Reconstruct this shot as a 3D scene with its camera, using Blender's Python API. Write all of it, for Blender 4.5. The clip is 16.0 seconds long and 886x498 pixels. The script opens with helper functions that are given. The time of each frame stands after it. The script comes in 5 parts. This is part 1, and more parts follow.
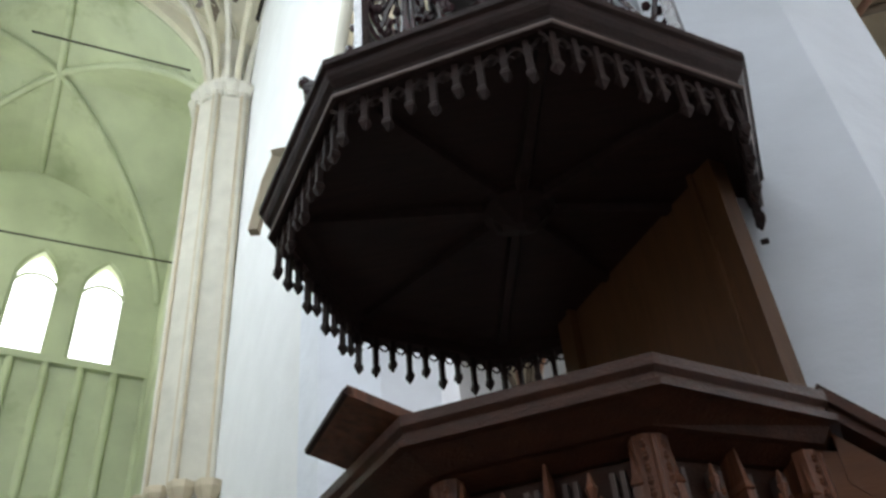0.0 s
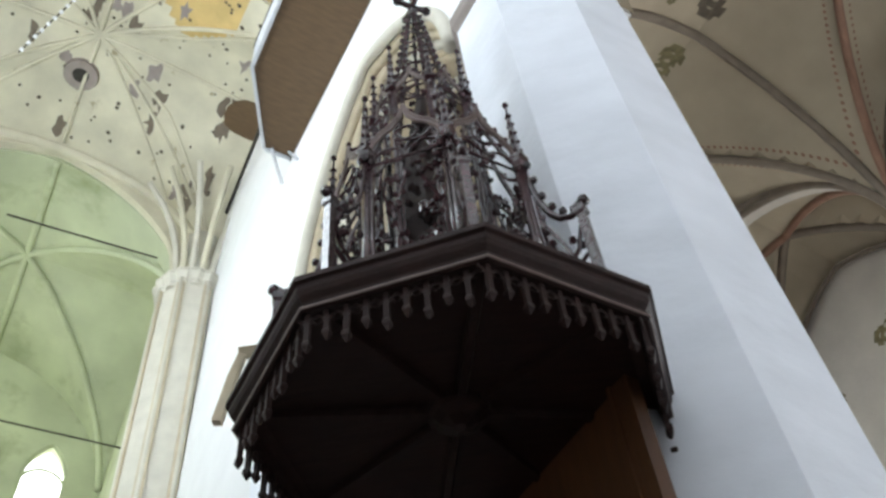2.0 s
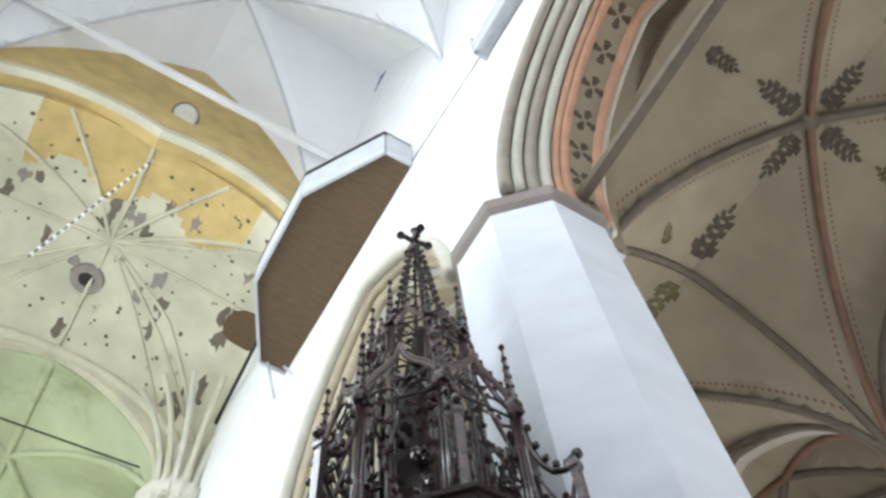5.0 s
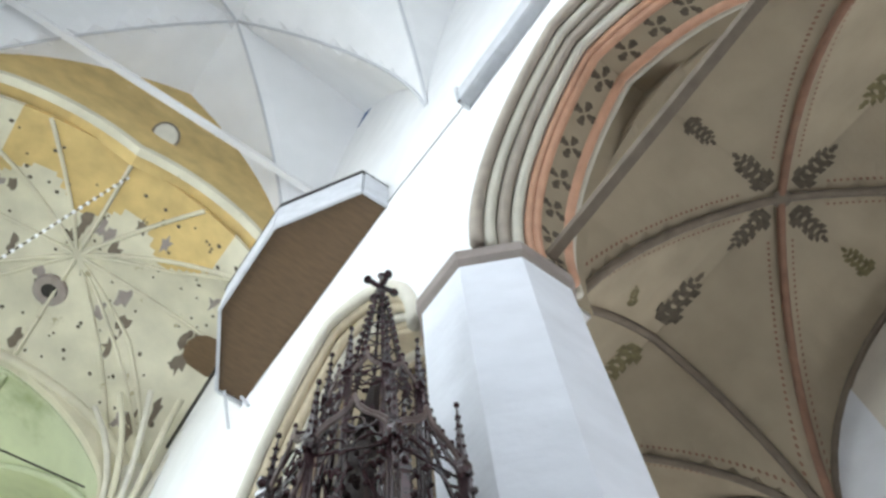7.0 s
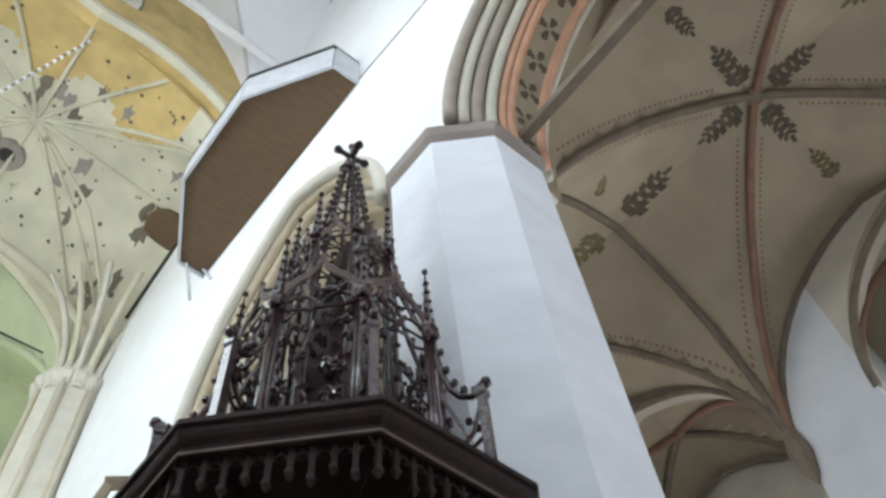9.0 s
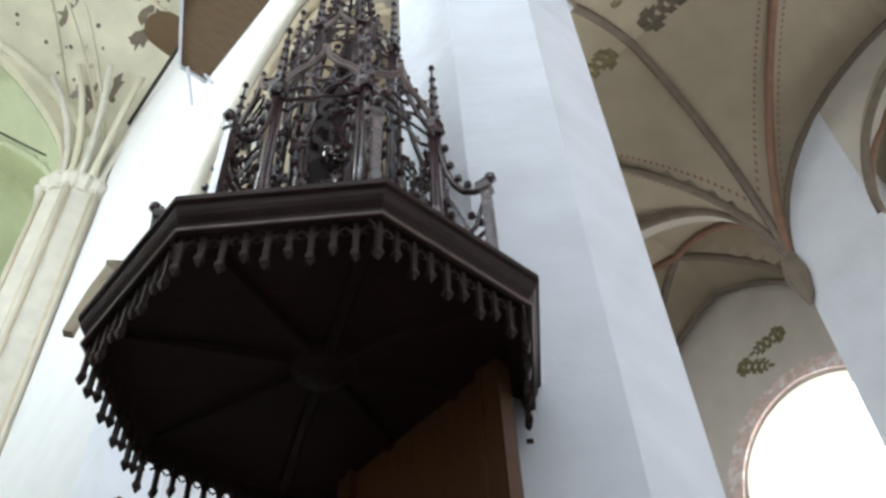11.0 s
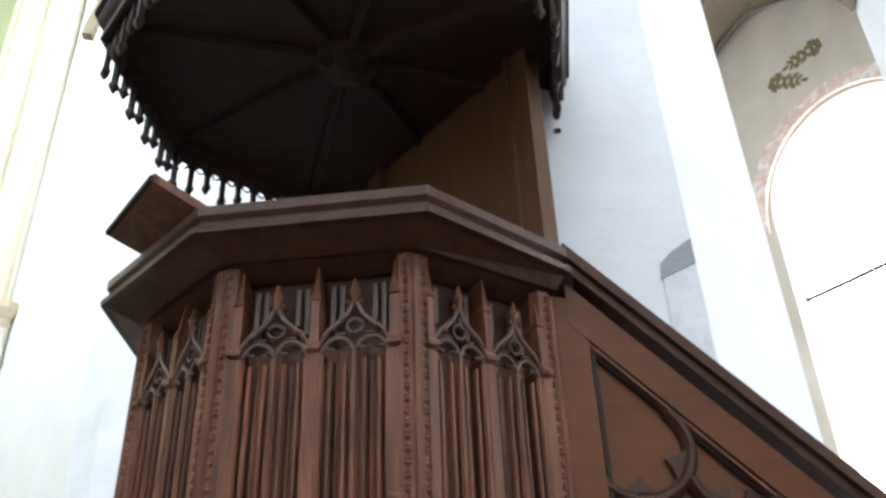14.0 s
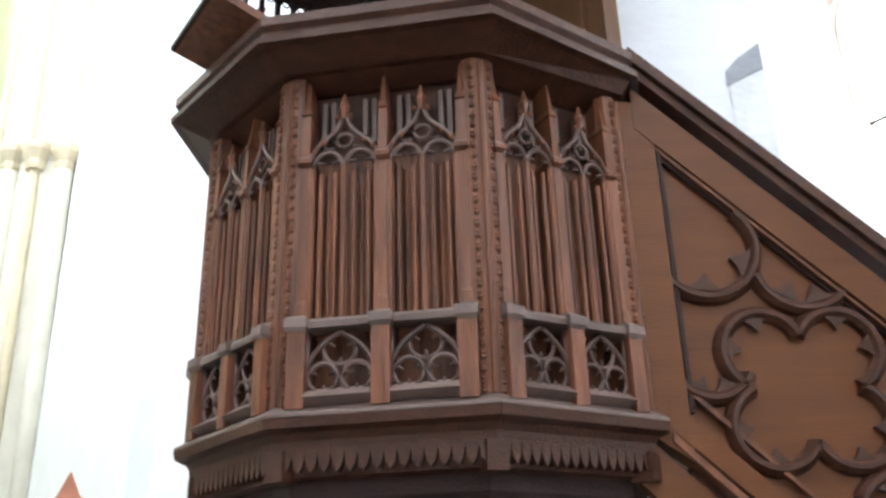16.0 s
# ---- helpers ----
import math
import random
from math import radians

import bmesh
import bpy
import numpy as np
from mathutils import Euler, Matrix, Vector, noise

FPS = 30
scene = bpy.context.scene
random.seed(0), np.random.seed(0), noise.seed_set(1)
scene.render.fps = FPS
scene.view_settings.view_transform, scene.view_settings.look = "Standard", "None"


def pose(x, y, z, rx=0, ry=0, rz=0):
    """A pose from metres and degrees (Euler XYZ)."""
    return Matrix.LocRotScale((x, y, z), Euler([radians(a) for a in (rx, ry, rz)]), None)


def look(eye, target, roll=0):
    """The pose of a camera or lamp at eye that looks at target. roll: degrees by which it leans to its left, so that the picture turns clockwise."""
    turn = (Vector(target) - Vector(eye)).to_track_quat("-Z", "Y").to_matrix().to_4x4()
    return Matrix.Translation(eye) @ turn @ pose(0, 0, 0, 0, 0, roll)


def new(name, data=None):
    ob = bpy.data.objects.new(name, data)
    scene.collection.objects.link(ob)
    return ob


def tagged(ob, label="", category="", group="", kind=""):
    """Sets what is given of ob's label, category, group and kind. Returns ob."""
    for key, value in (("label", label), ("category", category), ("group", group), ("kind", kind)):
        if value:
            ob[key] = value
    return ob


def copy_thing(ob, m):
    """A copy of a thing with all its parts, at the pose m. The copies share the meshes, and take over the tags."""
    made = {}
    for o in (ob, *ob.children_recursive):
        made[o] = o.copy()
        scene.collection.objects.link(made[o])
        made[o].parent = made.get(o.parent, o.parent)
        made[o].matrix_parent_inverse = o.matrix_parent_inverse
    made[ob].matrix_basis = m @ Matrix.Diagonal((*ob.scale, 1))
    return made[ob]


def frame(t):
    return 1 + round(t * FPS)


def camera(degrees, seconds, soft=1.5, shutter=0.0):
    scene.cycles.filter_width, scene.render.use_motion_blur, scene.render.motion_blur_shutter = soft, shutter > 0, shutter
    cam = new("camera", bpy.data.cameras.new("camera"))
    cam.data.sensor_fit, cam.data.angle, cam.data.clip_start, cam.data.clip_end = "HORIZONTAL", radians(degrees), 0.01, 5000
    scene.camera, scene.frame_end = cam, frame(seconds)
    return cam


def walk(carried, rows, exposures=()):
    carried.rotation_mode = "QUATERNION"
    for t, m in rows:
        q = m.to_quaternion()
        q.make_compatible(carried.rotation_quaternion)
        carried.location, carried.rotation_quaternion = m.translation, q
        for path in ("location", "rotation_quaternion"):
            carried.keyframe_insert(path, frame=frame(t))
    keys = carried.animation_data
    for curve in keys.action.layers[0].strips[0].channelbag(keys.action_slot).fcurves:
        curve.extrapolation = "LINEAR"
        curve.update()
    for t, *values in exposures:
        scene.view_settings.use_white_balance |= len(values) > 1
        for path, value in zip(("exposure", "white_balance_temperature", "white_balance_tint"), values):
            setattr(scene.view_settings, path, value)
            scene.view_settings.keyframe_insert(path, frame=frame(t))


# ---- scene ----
cam = camera(51.3, 16.0, soft=2.8)
PATH = [
    (0, look((-0.053, -3.021, 1.877), (-0.233, -1.505, 3.169), -5.1)),
    (0.5, look((-0.054, -3.037, 1.892), (-0.158, -1.574, 3.251), -6.0)),
    (1, look((-0.04, -3.072, 1.876), (-0.076, -1.67, 3.302), -6.3)),
    (1.5, look((0.002, -3.372, 1.586), (-0.037, -2.064, 3.098), -5.9)),
    (2, look((0.022, -3.428, 1.544), (-0.003, -2.192, 3.116), -6.8)),
    (2.5, look((0.026, -3.473, 1.544), (0.023, -2.31, 3.171), -7.9)),
    (3, look((0.032, -3.516, 1.561), (0.035, -2.421, 3.235), -8.0)),
    (3.5, look((0.037, -3.554, 1.565), (0.047, -2.543, 3.291), -8.4)),
    (4, look((0.042, -3.541, 1.599), (0.057, -2.584, 3.355), -7.9)),
    (4.5, look((0.039, -3.563, 1.602), (0.063, -2.663, 3.388), -7.1)),
    (5, look((0.044, -3.591, 1.616), (0.078, -2.739, 3.425), -7.1)),
    (7.3, look((0.095, -3.699, 1.64), (0.21, -2.921, 3.48), -7.1)),
    (7.5, look((0.053, -3.64, 1.64), (0.188, -2.847, 3.471), -7.8)),
    (8, look((0.047, -3.592, 1.635), (0.204, -2.747, 3.441), -7.7)),
    (8.5, look((0.051, -3.564, 1.615), (0.224, -2.643, 3.383), -7.3)),
    (9, look((0.036, -3.519, 1.615), (0.217, -2.537, 3.348), -6.8)),
    (11.5, look((0.064, -3.268, 1.625), (0.256, -1.899, 3.07), -2.6)),
    (12, look((0.072, -3.223, 1.598), (0.265, -1.781, 2.971), -2.6)),
    (12.5, look((0.072, -3.215, 1.567), (0.262, -1.696, 2.854), -2.7)),
    (13, look((0.071, -3.185, 1.541), (0.266, -1.599, 2.744), -2.8)),
    (13.5, look((0.065, -3.175, 1.521), (0.249, -1.542, 2.661), -2.8)),
    (14, look((0.061, -3.164, 1.498), (0.213, -1.494, 2.588), -2.3)),
    (14.5, look((0.046, -3.159, 1.468), (0.167, -1.435, 2.476), -2.5)),
    (15, look((0.032, -3.151, 1.447), (0.131, -1.387, 2.384), -2.1)),
    (15.5, look((0.025, -3.151, 1.416), (0.111, -1.353, 2.289), -2.4)),
    (16, look((0.006, -3.139, 1.387), (0.049, -1.302, 2.178), -1.7)),
]

EXPO = [(0, -0.22), (1.0, -0.05), (2.0, -0.1), (5.0, 0.0), (7.5, -0.2), (9.0, -0.3), (11.5, 0.08), (12.5, 0.18), (13.5, 0.55), (14.5, 1.3), (16.0, 1.5)]
walk(cam, PATH, EXPO)

# ---------------------------------------------------------------- light
world = bpy.data.worlds.new("sky")
scene.world = world
world.use_nodes = True
wn = world.node_tree
sky = wn.nodes.new("ShaderNodeTexSky")
sky.sky_type = "NISHITA"
sky.sun_disc = False
sky.sun_elevation = radians(42)
sky.sun_rotation = radians(150)
wn.links.new(sky.outputs[0], wn.nodes["Background"].inputs[0])
wn.nodes["Background"].inputs[1].default_value = 0.12
sun_data = bpy.data.lights.new("sun", "SUN")
sun_data.energy, sun_data.angle, sun_data.color = 1.0, radians(12), (1.0, 0.95, 0.88)
sun = new("sun", sun_data)
sun.matrix_world = look((8, -14, 14.6), (0, 0, 0))

# the church's own frame: x across the nave towards the aisle, y along the nave, turned to the world
CH = Matrix.Rotation(radians(34.8), 4, "Z")


def window_light(name, x, y, z, w, h, tx, ty, tz, watts, color=(0.83, 0.92, 1.0)):
    d = bpy.data.lights.new(name, "AREA")
    d.shape, d.size, d.size_y, d.energy, d.color = "RECTANGLE", w, h, watts, color
    o = new(name, d)
    o.matrix_world = CH @ look((x, y, z), (tx, ty, tz))
    return o


NAVE_L, NAVE_R, BAY = -7.0, 0.7, 5.16
window_light("window_light_west", -3.2, -9.6, 11, 5.5, 13, -3.0, 0, 9.5, 210)
for yy, e in ((-7.2, 380), (-2.7, 520), (2.5, 700), (7.6, 640)):
    window_light("window_light_clerestory", -6.9, yy, 14.5, 2.6, 7, 0, yy, 15.5, e)
for yy, e in ((-7.8, 40), (-2.7, 190), (2.6, 40), (7.7, 40)):
    window_light("window_light_aisle", 8.75, yy, 6.5, 2.4, 6.4, 0, yy, 4.0, e)
window_light("window_light_choir", -6.2, 14.5, 15, 4, 8, 0, 14.5, 13, 180, (0.93, 1.0, 0.84))
window_light("window_light_choir", -2.5, 20.2, 14.5, 6, 5, -2.5, 12, 15, 150, (0.93, 1.0, 0.88))


# ---------------------------------------------------------------- materials
def material(name, color, rough=0.6, scale=6.0, vary=0.12, bump=0.15, bump_scale=40.0, second=None, amount=0.0,
             patch_scale=0.8, metal=0.0, edge=0.08, grain=None, per_object=0.0, coat=0.0, spec=0.5):
    m = bpy.data.materials.new(name)
    m.use_nodes = True
    nt = m.node_tree
    N, Lk = nt.nodes, nt.links
    b = N["Principled BSDF"]
    b.inputs["Roughness"].default_value, b.inputs["Metallic"].default_value = rough, metal
    b.inputs["Coat Weight"].default_value = coat
    b.inputs["Specular IOR Level"].default_value = spec
    co = N.new("ShaderNodeTexCoord")
    mp = N.new("ShaderNodeMapping")
    Lk.new(co.outputs["Object"], mp.inputs[0])
    if grain:
        mp.inputs["Scale"].default_value = grain
    n1 = N.new("ShaderNodeTexNoise")
    n1.inputs["Scale"].default_value, n1.inputs["Detail"].default_value = scale, 6
    Lk.new(mp.outputs[0], n1.inputs["Vector"])
    r1 = N.new("ShaderNodeValToRGB")
    r1.color_ramp.elements[0].position, r1.color_ramp.elements[1].position = 0.3, 0.7
    r1.color_ramp.elements[0].color = (*[c * (1 - vary) for c in color], 1)
    r1.color_ramp.elements[1].color = (*[min(1, c * (1 + vary)) for c in color], 1)
    Lk.new(n1.outputs[0], r1.inputs[0])
    out = r1.outputs[0]
    if second:
        n2 = N.new("ShaderNodeTexNoise")
        n2.inputs["Scale"].default_value, n2.inputs["Detail"].default_value = patch_scale, 8
        n2.inputs["Roughness"].default_value = 0.62
        Lk.new(co.outputs["Object"], n2.inputs["Vector"])
        r2 = N.new("ShaderNodeValToRGB")
        r2.color_ramp.elements[0].position = 0.62 - amount
        r2.color_ramp.elements[1].position = 0.62 - amount + edge
        Lk.new(n2.outputs[0], r2.inputs[0])
        mx = N.new("ShaderNodeMix")
        mx.data_type = "RGBA"
        Lk.new(r2.outputs[0], mx.inputs[0])
        Lk.new(out, mx.inputs[6])
        mx.inputs[7].default_value = (*second, 1)
        out = mx.outputs[2]
    if per_object:
        oi = N.new("ShaderNodeObjectInfo")
        hs = N.new("ShaderNodeHueSaturation")
        mr = N.new("ShaderNodeMapRange")
        mr.inputs["To Min"].default_value, mr.inputs["To Max"].default_value = 1 - per_object, 1 + per_object
        Lk.new(oi.outputs["Random"], mr.inputs[0])
        Lk.new(mr.outputs[0], hs.inputs["Value"])
        Lk.new(out, hs.inputs["Color"])
        out = hs.outputs[0]
    Lk.new(out, b.inputs["Base Color"])
    if bump:
        n3 = N.new("ShaderNodeTexNoise")
        n3.inputs["Scale"].default_value, n3.inputs["Detail"].default_value = bump_scale, 5
        Lk.new(mp.outputs[0], n3.inputs["Vector"])
        bp = N.new("ShaderNodeBump")
        bp.inputs["Strength"].default_value, bp.inputs["Distance"].default_value = bump, 0.02
        Lk.new(n3.outputs[0], bp.inputs["Height"])
        Lk.new(bp.outputs[0], b.inputs["Normal"])
    return m


def glow(name, color, strength):
    m = bpy.data.materials.new(name)
    m.use_nodes = True
    nt = m.node_tree
    nt.nodes.remove(nt.nodes["Principled BSDF"])
    e = nt.nodes.new("ShaderNodeEmission")
    e.inputs[0].default_value, e.inputs[1].default_value = (*color, 1), strength
    nt.links.new(e.outputs[0], nt.nodes["Material Output"].inputs[0])
    return m


M_WHITE = material("limewash", (0.79, 0.81, 0.86), 0.75, 2, 0.05, 0.4, 5.0, (0.70, 0.71, 0.74), -0.06, 1.6, grain=(1, 1, 1.5))
M_WALL = material("white_plaster", (0.82, 0.82, 0.82), 0.8, 2, 0.03, 0.2, 12, (0.72, 0.71, 0.69), -0.08, 0.7, edge=0.2)
M_GREY = material("grey_plaster", (0.62, 0.63, 0.65), 0.8, 2, 0.06, 0.2, 14)
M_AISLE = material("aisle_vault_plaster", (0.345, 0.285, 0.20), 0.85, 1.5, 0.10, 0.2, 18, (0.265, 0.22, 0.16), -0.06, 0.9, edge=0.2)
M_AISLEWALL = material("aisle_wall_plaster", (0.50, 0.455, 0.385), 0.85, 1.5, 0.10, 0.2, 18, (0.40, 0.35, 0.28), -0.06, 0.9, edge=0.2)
M_NAVE = material("cream_vault_plaster", (0.61, 0.57, 0.43), 0.85, 1.2, 0.14, 0.2, 14, (0.36, 0.31, 0.19), -0.025, 1.9, edge=0.05)
M_BRIGHT = material("white_vault_plaster", (0.88, 0.88, 0.88), 0.85, 1.2, 0.03, 0.1, 14)
M_YELLOW = material("ochre_painted_plaster", (0.58, 0.42, 0.17), 0.85, 2, 0.15, 0.2, 14, (0.64, 0.54, 0.34), -0.04, 1.0, edge=0.15)
# choir plaster: the greenish light there is put into the base colour
M_GREEN = material("green_lit_plaster", (0.52, 0.56, 0.38), 0.85, 0.8, 0.14, 0.2, 10, (0.24, 0.27, 0.12), 0.05, 0.55, edge=0.22)
M_RIB = material("grey_brown_rib", (0.17, 0.135, 0.10), 0.8, 5, 0.15, 0.3, 25)
M_RIBRED = material("red_brown_painted_rib", (0.23, 0.125, 0.08), 0.8, 5, 0.15, 0.3, 25, (0.22, 0.17, 0.12), 0.02, 1.5, edge=0.2)
M_ORANGE = material("orange_painted_moulding", (0.56, 0.32, 0.21), 0.8, 4, 0.12, 0.2, 25)
M_STONE = material("cream_stone", (0.55, 0.47, 0.33), 0.8, 4, 0.12, 0.3, 20, (0.45, 0.38, 0.28), -0.04, 1.2, edge=0.2)
M_PALE = material("pale_stone", (0.60, 0.57, 0.48), 0.8, 3, 0.08, 0.3, 18, (0.48, 0.44, 0.36), -0.02, 0.9, edge=0.2)
M_GREYMOULD = material("grey_painted_moulding", (0.38, 0.33, 0.275), 0.8, 4, 0.12, 0.2, 25)
M_CAP = material("capital_stone", (0.29, 0.245, 0.22), 0.8, 4, 0.12, 0.3, 22)
M_PAINT = material("painted_leaf_brown", (0.10, 0.08, 0.055), 0.9, 12, 0.3, 0)
M_PAINTG = material("painted_leaf_olive", (0.15, 0.125, 0.06), 0.9, 12, 0.3, 0)
M_FLOOR = material("stone_floor", (0.16, 0.145, 0.13), 0.6, 3, 0.15, 0.2, 20, (0.22, 0.2, 0.18), 0, 1)
M_IRON = material("dark_iron", (0.05, 0.045, 0.04), 0.6, 10, 0.2, 0.1, 50, metal=0.6)
M_SOFFIT = material("brown_boarded_soffit", (0.125, 0.075, 0.036), 0.6, 4, 0.15, 0.2, 30, grain=(1, 4, 4))
M_GREYWOOD = material("grey_painted_wood", (0.55, 0.56, 0.58), 0.6, 5, 0.1, 0.2, 30)
# bright base and dark second tone add light-and-shade contrast to the oak colour
M_OAK = material("brown_oak", (0.138, 0.049, 0.024), 0.34, 5, 0.5, 0.3, 30, (0.044, 0.015, 0.009), 0.02, 3.5, edge=0.25, grain=(6, 6, 0.6), per_object=0.18, spec=0.35)
M_RIM = material("rubbed_dark_oak", (0.054, 0.018, 0.009), 0.42, 5, 0.30, 0.3, 30, (0.045, 0.017, 0.008), 0.0, 3.0, edge=0.25, grain=(3, 3, 6), spec=0.3)
M_OAKLIGHT = material("honey_oak_board", (0.107, 0.034, 0.009), 0.45, 4, 0.13, 0.15, 30, (0.078, 0.023, 0.007), 0.0, 1.6, edge=0.4, grain=(0.7, 6, 6), per_object=0.06, spec=0.25)
# dark oak; on the head boards the darkness is recess shade in the colour
M_OAKDARK = material("dark_oak_and_recess_shade", (0.024, 0.010, 0.008), 0.6, 5, 0.30, 0.3, 30, grain=(1, 6, 6), per_object=0.10, spec=0.25)
M_BACK = material("shaded_brown_oak", (0.095, 0.038, 0.012), 0.5, 4, 0.2, 0.15, 30, (0.06, 0.024, 0.009), 0.0, 2.0, edge=0.3, grain=(6, 6, 0.7))
# paler grey oak; on the spire gables it paints highlights
M_OAKGREY = material("grey_oak_and_highlights", (0.145, 0.098, 0.085), 0.45, 6, 0.25, 0.3, 30, per_object=0.12)
M_TRACERY = material("rubbed_grey_brown_oak", (0.092, 0.050, 0.040), 0.42, 6, 0.3, 0.3, 30, per_object=0.15, coat=0.1)
M_SPIRE = material("carved_dark_oak", (0.046, 0.019, 0.022), 0.27, 7, 0.35, 0.25, 35, per_object=0.3, spec=0.5, coat=0.35)
M_SKY = glow("white_sky", (0.96, 0.98, 1.0), 5.0)
# two greys that paint the shade of a niche on the pier
M_PATCH = material("niche_shade_grey", (0.70, 0.72, 0.77), 0.85, 5, 0.12, 0.4, 18)
M_PATCHDARK = material("niche_shade_dark_grey", (0.34, 0.36, 0.40), 0.85, 5, 0.15, 0.5, 18)
M_BRICK = material("red_brick", (0.40, 0.16, 0.10), 0.85, 6, 0.2, 0.3, 25)


# ---------------------------------------------------------------- mesh helpers
def finish(name, bm, mat, parent=None, label="", smooth=False):
    bmesh.ops.recalc_face_normals(bm, faces=bm.faces)
    me = bpy.data.meshes.new(name)
    bm.to_mesh(me)
    bm.free()
    me.materials.append(mat)
    if smooth:
        me.polygons.foreach_set("use_smooth", [True] * len(me.polygons))
    ob = new(name, me)
    if parent:
        ob.parent = parent
    if label:
        ob["label"] = label
    return ob


def part(name, bm, mat, parent, label="", smooth=False):
    return finish(name, bm, mat, parent, label, smooth)


def thing(name, label, category, group="", kind="", m=None):
    ob = tagged(new(name), label, category, group, kind)
    if m is not None:
        ob.matrix_world = m
    return ob


def setting(name, bm, mat, label, category, m=None, smooth=False):
    ob = tagged(finish(name, bm, mat, smooth=smooth), label, category, kind="structure")
    if m is not None:
        ob.matrix_world = m
    return ob


def box(bm, x0, x1, y0, y1, z0, z1, m=None):
    vs = [bm.verts.new((x, y, z)) for x in (x0, x1) for y in (y0, y1) for z in (z0, z1)]
    if m is not None:
        for v in vs:
            v.co = m @ v.co
    for f in ((0, 1, 3, 2), (4, 6, 7, 5), (0, 4, 5, 1), (2, 3, 7, 6), (0, 2, 6, 4), (1, 5, 7, 3)):
        bm.faces.new([vs[i] for i in f])
    return vs


def rings(bm, loops, cap=True, closed=True):
    """Skin between loops of equally many points."""
    rows = [[bm.verts.new(p) for p in loop] for loop in loops]
    n = len(rows[0])
    for a, b in zip(rows, rows[1:]):
        for i in range(n if closed else n - 1):
            bm.faces.new((a[i], a[(i + 1) % n], b[(i + 1) % n], b[i]))
    if cap and closed:
        bm.faces.new(rows[0][::-1])
        bm.faces.new(rows[-1])
    return rows


def ngon(r, z, n=8, phase=0.0, cx=0.0, cy=0.0):
    """Corners of a regular polygon, the first one phase degrees round from -y towards +x."""
    out = []
    for k in range(n):
        a = radians(phase + 360 * k / n)
        out.append((cx + r * math.sin(a), cy - r * math.cos(a), z))
    return out


def lathe(bm, profile, n=8, phase=0.0, cx=0.0, cy=0.0, cap=True):
    return rings(bm, [ngon(max(r, 1e-4), z, n, phase, cx, cy) for r, z in profile], cap)


def tube(bm, pts, r, n=6, taper=None, flat=1.0):
    """A rod along points; taper gives the radius at each point."""
    pts = [Vector(p) for p in pts]
    loops = []
    up = Vector((0.31, 0.17, 0.93))
    for i, p in enumerate(pts):
        d = (pts[min(i + 1, len(pts) - 1)] - pts[max(i - 1, 0)]).normalized()
        s = d.cross(up)
        if s.length < 1e-3:
            s = d.cross(Vector((1, 0, 0)))
        s.normalize()
        q = s.cross(d)
        rr = taper[i] if taper else r
        loops.append([p + s * (rr * math.cos(2 * math.pi * k / n)) + q * (rr * flat * math.sin(2 * math.pi * k / n)) for k in range(n)])
    rings(bm, loops)


def blob(bm, p, r, squash=1.0, seg=6):
    """A small carved knob."""
    p = Vector(p)
    lathe_pts = [(0.3, -1), (1.0, -0.4), (0.6, 0.05), (0.85, 0.45), (0.12, 1.1)]
    rings(bm, [[(p.x + a * r * math.cos(2 * math.pi * k / seg), p.y + a * r * math.sin(2 * math.pi * k / seg), p.z + b * r * squash)
                for k in range(seg)] for a, b in lathe_pts])


def pointed(t, half, rise):
    """Height of a pointed arch at t from its middle line (-half to half)."""
    x = min(abs(t), half)
    r = (half * half + rise * rise) / (2 * half)
    return math.sqrt(max(r * r - (x + r - half) ** 2, 0.0)) if r >= half else rise * math.sqrt(max(1 - (x / half) ** 2, 0))


def arch_points(y0, y1, z0, rise, n=24):
    half, mid = (y1 - y0) / 2, (y0 + y1) / 2
    r = (half * half + rise * rise) / (2 * half)
    top = math.acos((r - half) / r)
    left = [(mid + (r - half) - r * math.cos(top * k / n), z0 + r * math.sin(top * k / n)) for k in range(n + 1)]
    return left + [(2 * mid - y, z) for y, z in left[-2::-1]]


# ---------------------------------------------------------------- the church
bm = bmesh.new()
box(bm, -12, 12, -12, 26, -0.3, 0)
floor = setting("floor", bm, M_FLOOR, "worn grey stone paving of the church floor", "floor", CH)

SPRING = 9.92
PIER_X, PIER_DY = 1.32, -0.02
PIERS = (-5.22, -0.06, 5.10)


def lean(z):
    """The piers lean a little outwards towards the floor."""
    return 0.014 * (SPRING - z)


def build_pier():
    p = thing("pier", "white limewashed octagonal brick pier with a brown capital", "pier", "arcade piers")
    bm = bmesh.new()
    rings(bm, [ngon(0.82, z, 8, 22.5, lean(z), 0) for z in (0, 1.0, 3.0, 5.2, 7.5, SPRING)])
    part("shaft", bm, M_WHITE, p)
    bm = bmesh.new()
    rings(bm, [ngon(r, z, 8, 22.5, 0, 0) for r, z in ((0.82, SPRING - 0.02), (0.85, SPRING + 0.02), (0.875, SPRING + 0.06), (0.875, SPRING + 0.26), (0.83, SPRING + 0.3))])
    part("capital", bm, M_CAP, p, "brown moulded capital band")
    bm = bmesh.new()
    lathe(bm, [(1.03, 0.0), (1.03, 0.35), (0.91, 0.45), (0.87, 0.46)], 8, 22.5, lean(0))
    part("plinth", bm, M_WHITE, p)
    return p


pier = build_pier()
pier.matrix_world = CH @ pose(PIER_X, PIERS[1] + PIER_DY, 0)
for y in (PIERS[0], PIERS[2]):
    copy_thing(pier, CH @ pose(PIER_X, y + PIER_DY, 0))

